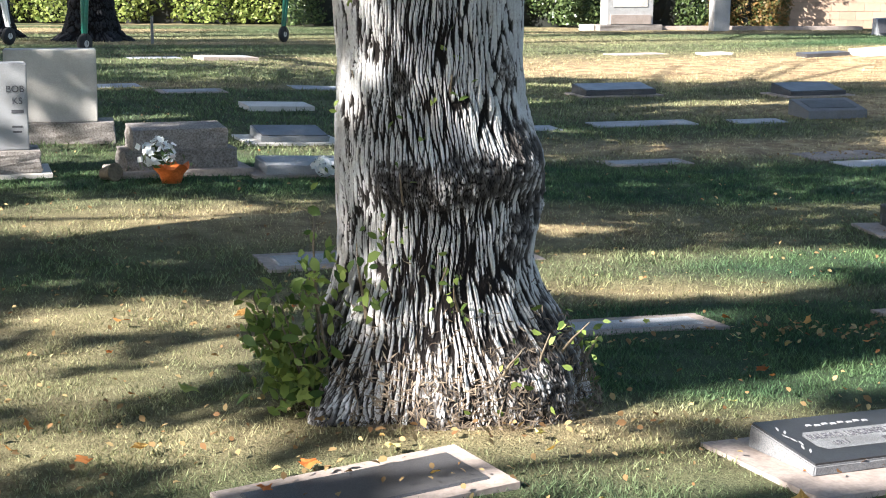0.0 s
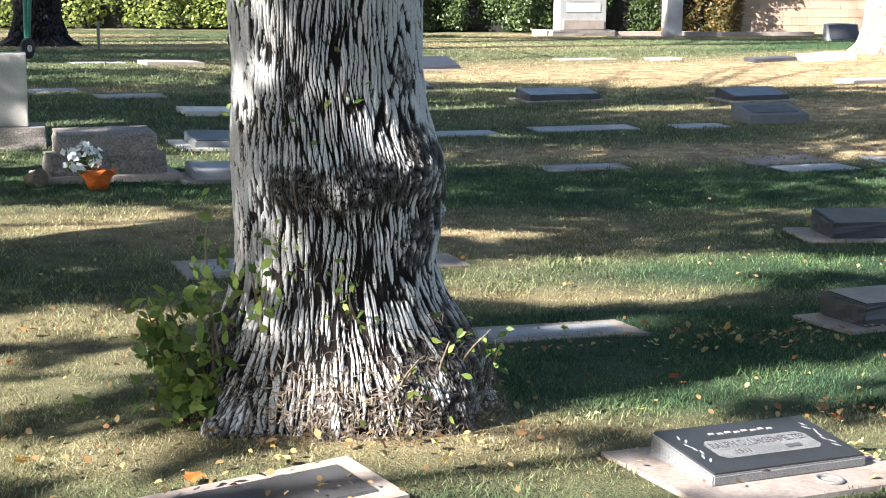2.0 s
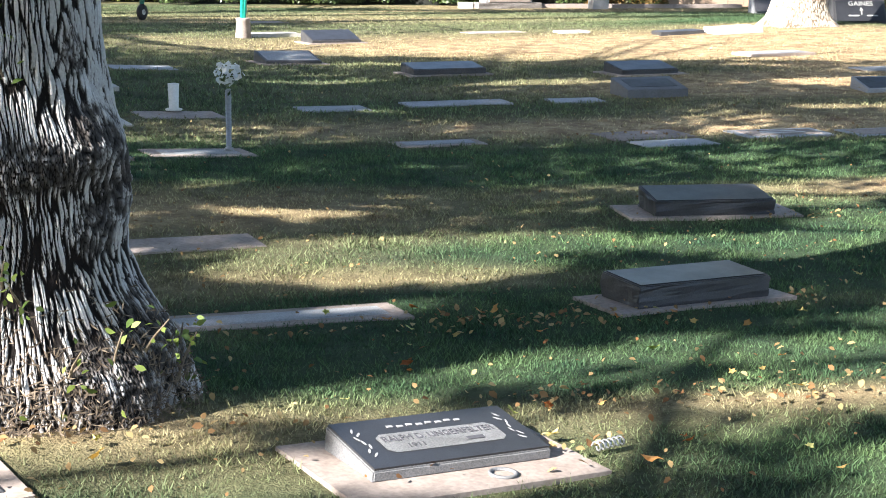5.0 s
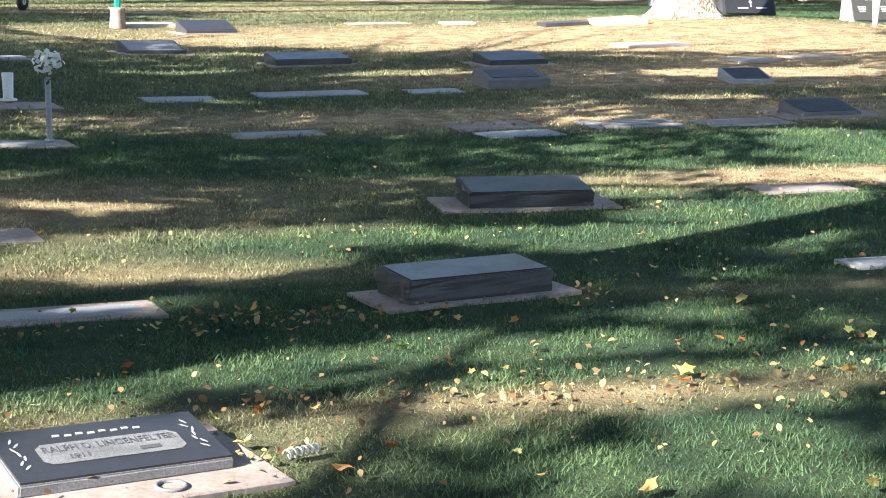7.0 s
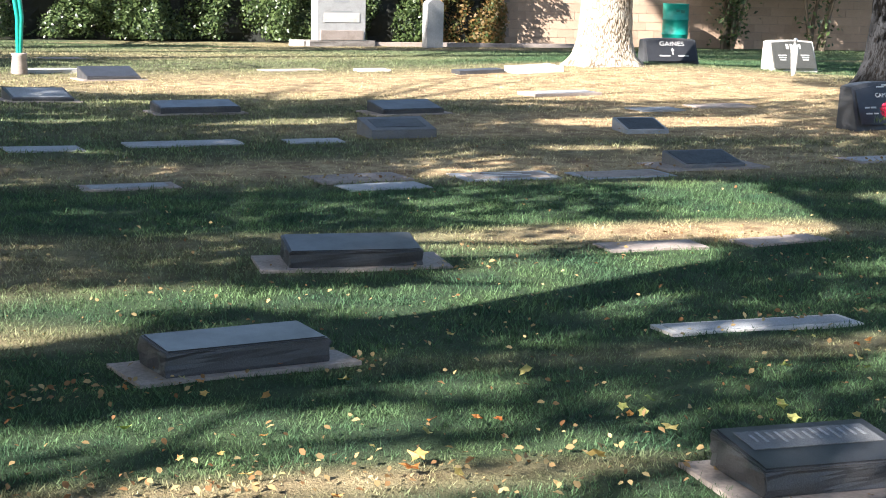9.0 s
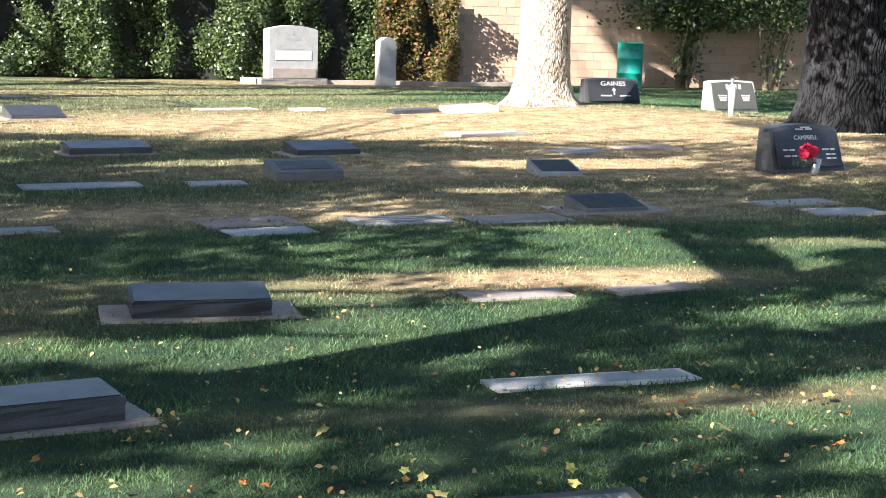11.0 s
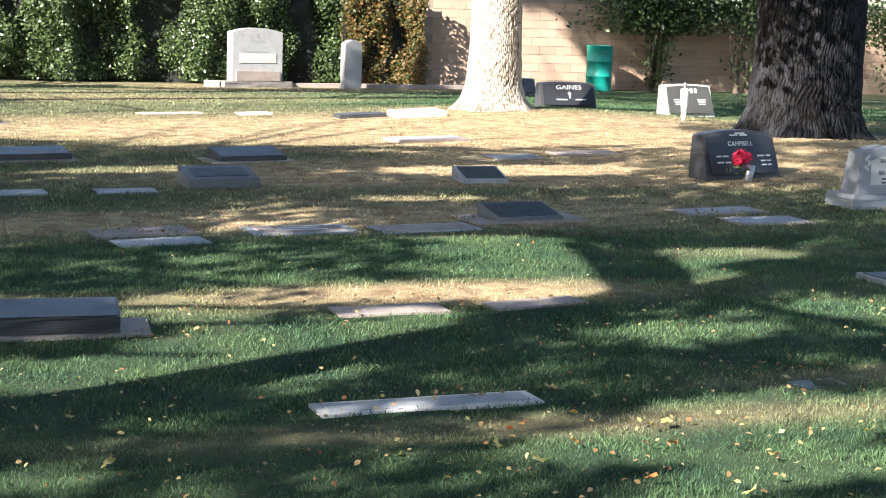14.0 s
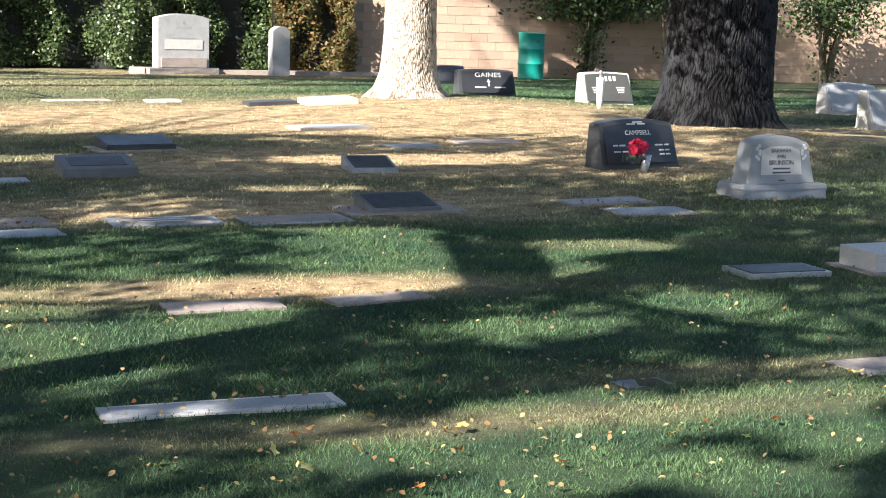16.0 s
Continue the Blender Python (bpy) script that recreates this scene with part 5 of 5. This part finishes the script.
# ---- fallen leaves ----
def fallen_leaves():
    rng = np.random.default_rng(101)
    x, y = np.concatenate([rng.uniform((-1.5, 1.2), (7.5, 6.0), (1700, 2)), rng.uniform((-2, 6.0), (10, 11), (600, 2)), rng.normal((0.5, 2.2), (0.8, 0.22), (70, 2)), rng.normal((2.6, 2.7), (0.9, 0.2), (130, 2)), rng.normal((4.7, 3.3), (1.2, 0.3), (160, 2)), rng.normal((1.9, 3.6), (0.35, 0.12), (60, 2)), rng.normal((-0.2, 2.3), (0.5, 0.25), (60, 2))]).T * K
    z = ground_z(x, y) + 0.022 + rng.uniform(0, 0.016, len(x))
    n = np.stack([rng.normal(0, 0.5, len(x)), rng.normal(-0.2, 0.5, len(x)), np.ones(len(x))], 1)
    c = np.stack([x, y, z], 1)
    size = rng.uniform(0.010, 0.028, len(x))
    near = (rng.random(len(x)) < 0.12) & (y < 4.6)
    rest = leaf_cloud("leaf_litter", c[~near], n[~near], size[~near], M_FALLEN, rng, 0.7, True)
    tagged(new("leaf_litter", rest), "scattered yellow and brown fallen leaves on turf", "leaf litter", kind="stuff")
    bm = bmesh.new()
    pts = [(math.cos(a) * (0.5 + 0.16 * math.cos(5 * a)), math.sin(a) * (0.38 + 0.12 * math.cos(5 * a))) for a in np.linspace(0, 2 * math.pi, 15, endpoint=False)]
    mid = bm.verts.new((0, 0, 0.05))
    rim = [bm.verts.new((px, py, 0.22 * abs(px) + 0.12 * math.sin(4 * px + 3 * py))) for px, py in pts]
    for i in range(15):
        bm.faces.new((mid, rim[i], rim[(i + 1) % 15]))
    bmesh.ops.solidify(bm, geom=bm.faces[:], thickness=0.02)
    me = bpy.data.meshes.new("fallen_leaf")
    bm.to_mesh(me)
    bm.free()
    me.materials.append(M_CURL)
    for p, s in zip(c[near], size[near]):
        ob = new("fallen_leaf", me)
        s = float(s) * rng.uniform(1.2, 2.3)
        ob.matrix_basis = Matrix.Translation(Vector(p)) @ Euler((rng.normal(0, 0.3), rng.normal(0, 0.3), rng.uniform(0, 6.3))).to_matrix().to_4x4() @ Matrix.Diagonal((s, s, s, 1))
        tagged(ob, "curled orange-brown fallen leaf on the turf", "leaf", "fallen leaves")


def drift(x, y, rx, ry, count, seed):
    """Dry leaves blown together beside a stone."""
    rng = np.random.default_rng(seed)
    c = rng.normal((x, y), (rx, ry), (count, 2)) * K
    z = ground_z(c[:, 0], c[:, 1]) + 0.018 + rng.uniform(0, 0.015, count)
    n = np.stack([rng.normal(0, 0.6, count), rng.normal(-0.2, 0.6, count), np.ones(count)], 1)
    me = leaf_cloud("leaf_drift", np.column_stack([c, z]), n, rng.uniform(0.012, 0.034, count), M_FALLEN, rng, 0.7, True)
    tagged(new("leaf_drift", me), "drift of dry brown leaves lying on the turf", "leaf litter", kind="stuff")


def make_curl():
    m, nt, b = shader("curled_leaf", 0.7, 0, 0.3)
    info = nt.nodes.new("ShaderNodeObjectInfo").outputs["Random"]
    c = ramp(nt, info, [(0.0, (0.42, 0.13, 0.03)), (0.4, (0.5, 0.3, 0.1)), (0.75, (0.58, 0.5, 0.2)), (1.0, (0.3, 0.36, 0.1))])
    nt.links.new(c, b.inputs["Base Color"])
    return m


M_CURL = make_curl()
fallen_leaves()
for n, (x, y, rx, ry, count) in enumerate(((1.85, 3.62, 0.22, 0.06, 60), (1.2, 3.45, 0.2, 0.03, 26), (3.95, 8.28, 0.22, 0.08, 50), (6.1, 8.65, 0.35, 0.06, 50), (7.9, 8.75, 0.45, 0.1, 70), (9.5, 8.9, 0.45, 0.08, 60), (5.2, 6.0, 0.45, 0.1, 50),
                                           (4.55, 4.2, 0.3, 0.03, 30), (3.75, 5.4, 0.14, 0.05, 20), (2.95, 3.85, 0.08, 0.08, 14), (1.7, 2.12, 0.1, 0.1, 18), (0.3, 2.3, 0.5, 0.12, 60), (2.45, 2.62, 0.6, 0.05, 90), (3.0, 2.45, 0.5, 0.08, 50), (6.0, 4.35, 0.3, 0.06, 30))):
    drift(x, y, rx, ry, count, 200 + n)


# ---- the block wall ----
def block_wall():
    x0, y0, ang, L, H = 12.0 * K, 29.75 * K, -3.0, 24.0, 2.15
    w = new("wall_back")
    w.matrix_basis = pose(x0, y0, gz(x0, y0) - 0.02, 0, 0, ang)
    tagged(w, "tan concrete-block boundary wall with a flat cap course", "wall", kind="structure")
    part("mortar", prism([(L / 2, 0.012, 0.19, -0.1), (L / 2, 0.012, 0.19, H)], 0), M_MORTAR, w, "", pose(L / 2, 0, 0))
    bm = prism([(0.197, 0, 0.09, 0.004), (0.197, 0, 0.09, 0.196)], 0.004)
    me = bpy.data.meshes.new("block")
    bm.to_mesh(me)
    bm.free()
    me.materials.append(M_WALL)
    rng = np.random.default_rng(111)
    spare = []
    count = 0
    for r in range(10):
        for k in range(int(L / 0.4)):
            x = 0.2 + 0.4 * k + (0.2 if r % 2 else 0)
            if x < 12.1 and count < 300:
                ob = hang("block", me, w, "", pose(x, rng.uniform(-0.004, 0.003), 0.2 * r + 0.02))
                count += 1
            elif x < L - 0.2:
                spare.append((x, 0.2 * r + 0.02))
    bm = bmesh.new()
    for x, z in spare:
        bmesh.ops.create_cube(bm, size=1, matrix=Matrix.Translation((x, 0.045, z + 0.1)) @ Matrix.Diagonal((0.394, 0.09, 0.192, 1)))
    tagged(part("far_blocks", bm, M_WALL, w), kind="stuff")
    part("cap", prism([(L / 2, -0.03, 0.22, H), (L / 2, -0.03, 0.22, H + 0.06)], 0.005), M_CEMENT, w, "pale cap course", pose(L / 2, 0, 0))


block_wall()
kx, ky = S(10.6, 28.75)
tagged(part("kerb", prism([(3.1, -0.1, 0.1, -0.06), (3.1, -0.1, 0.1, 0.09)], 0.012), M_CEMENT, None, "pale cement kerb edging the planting bed", pose(kx, ky, gz(kx, ky), 0, 0, 3)), category="kerb", kind="structure")
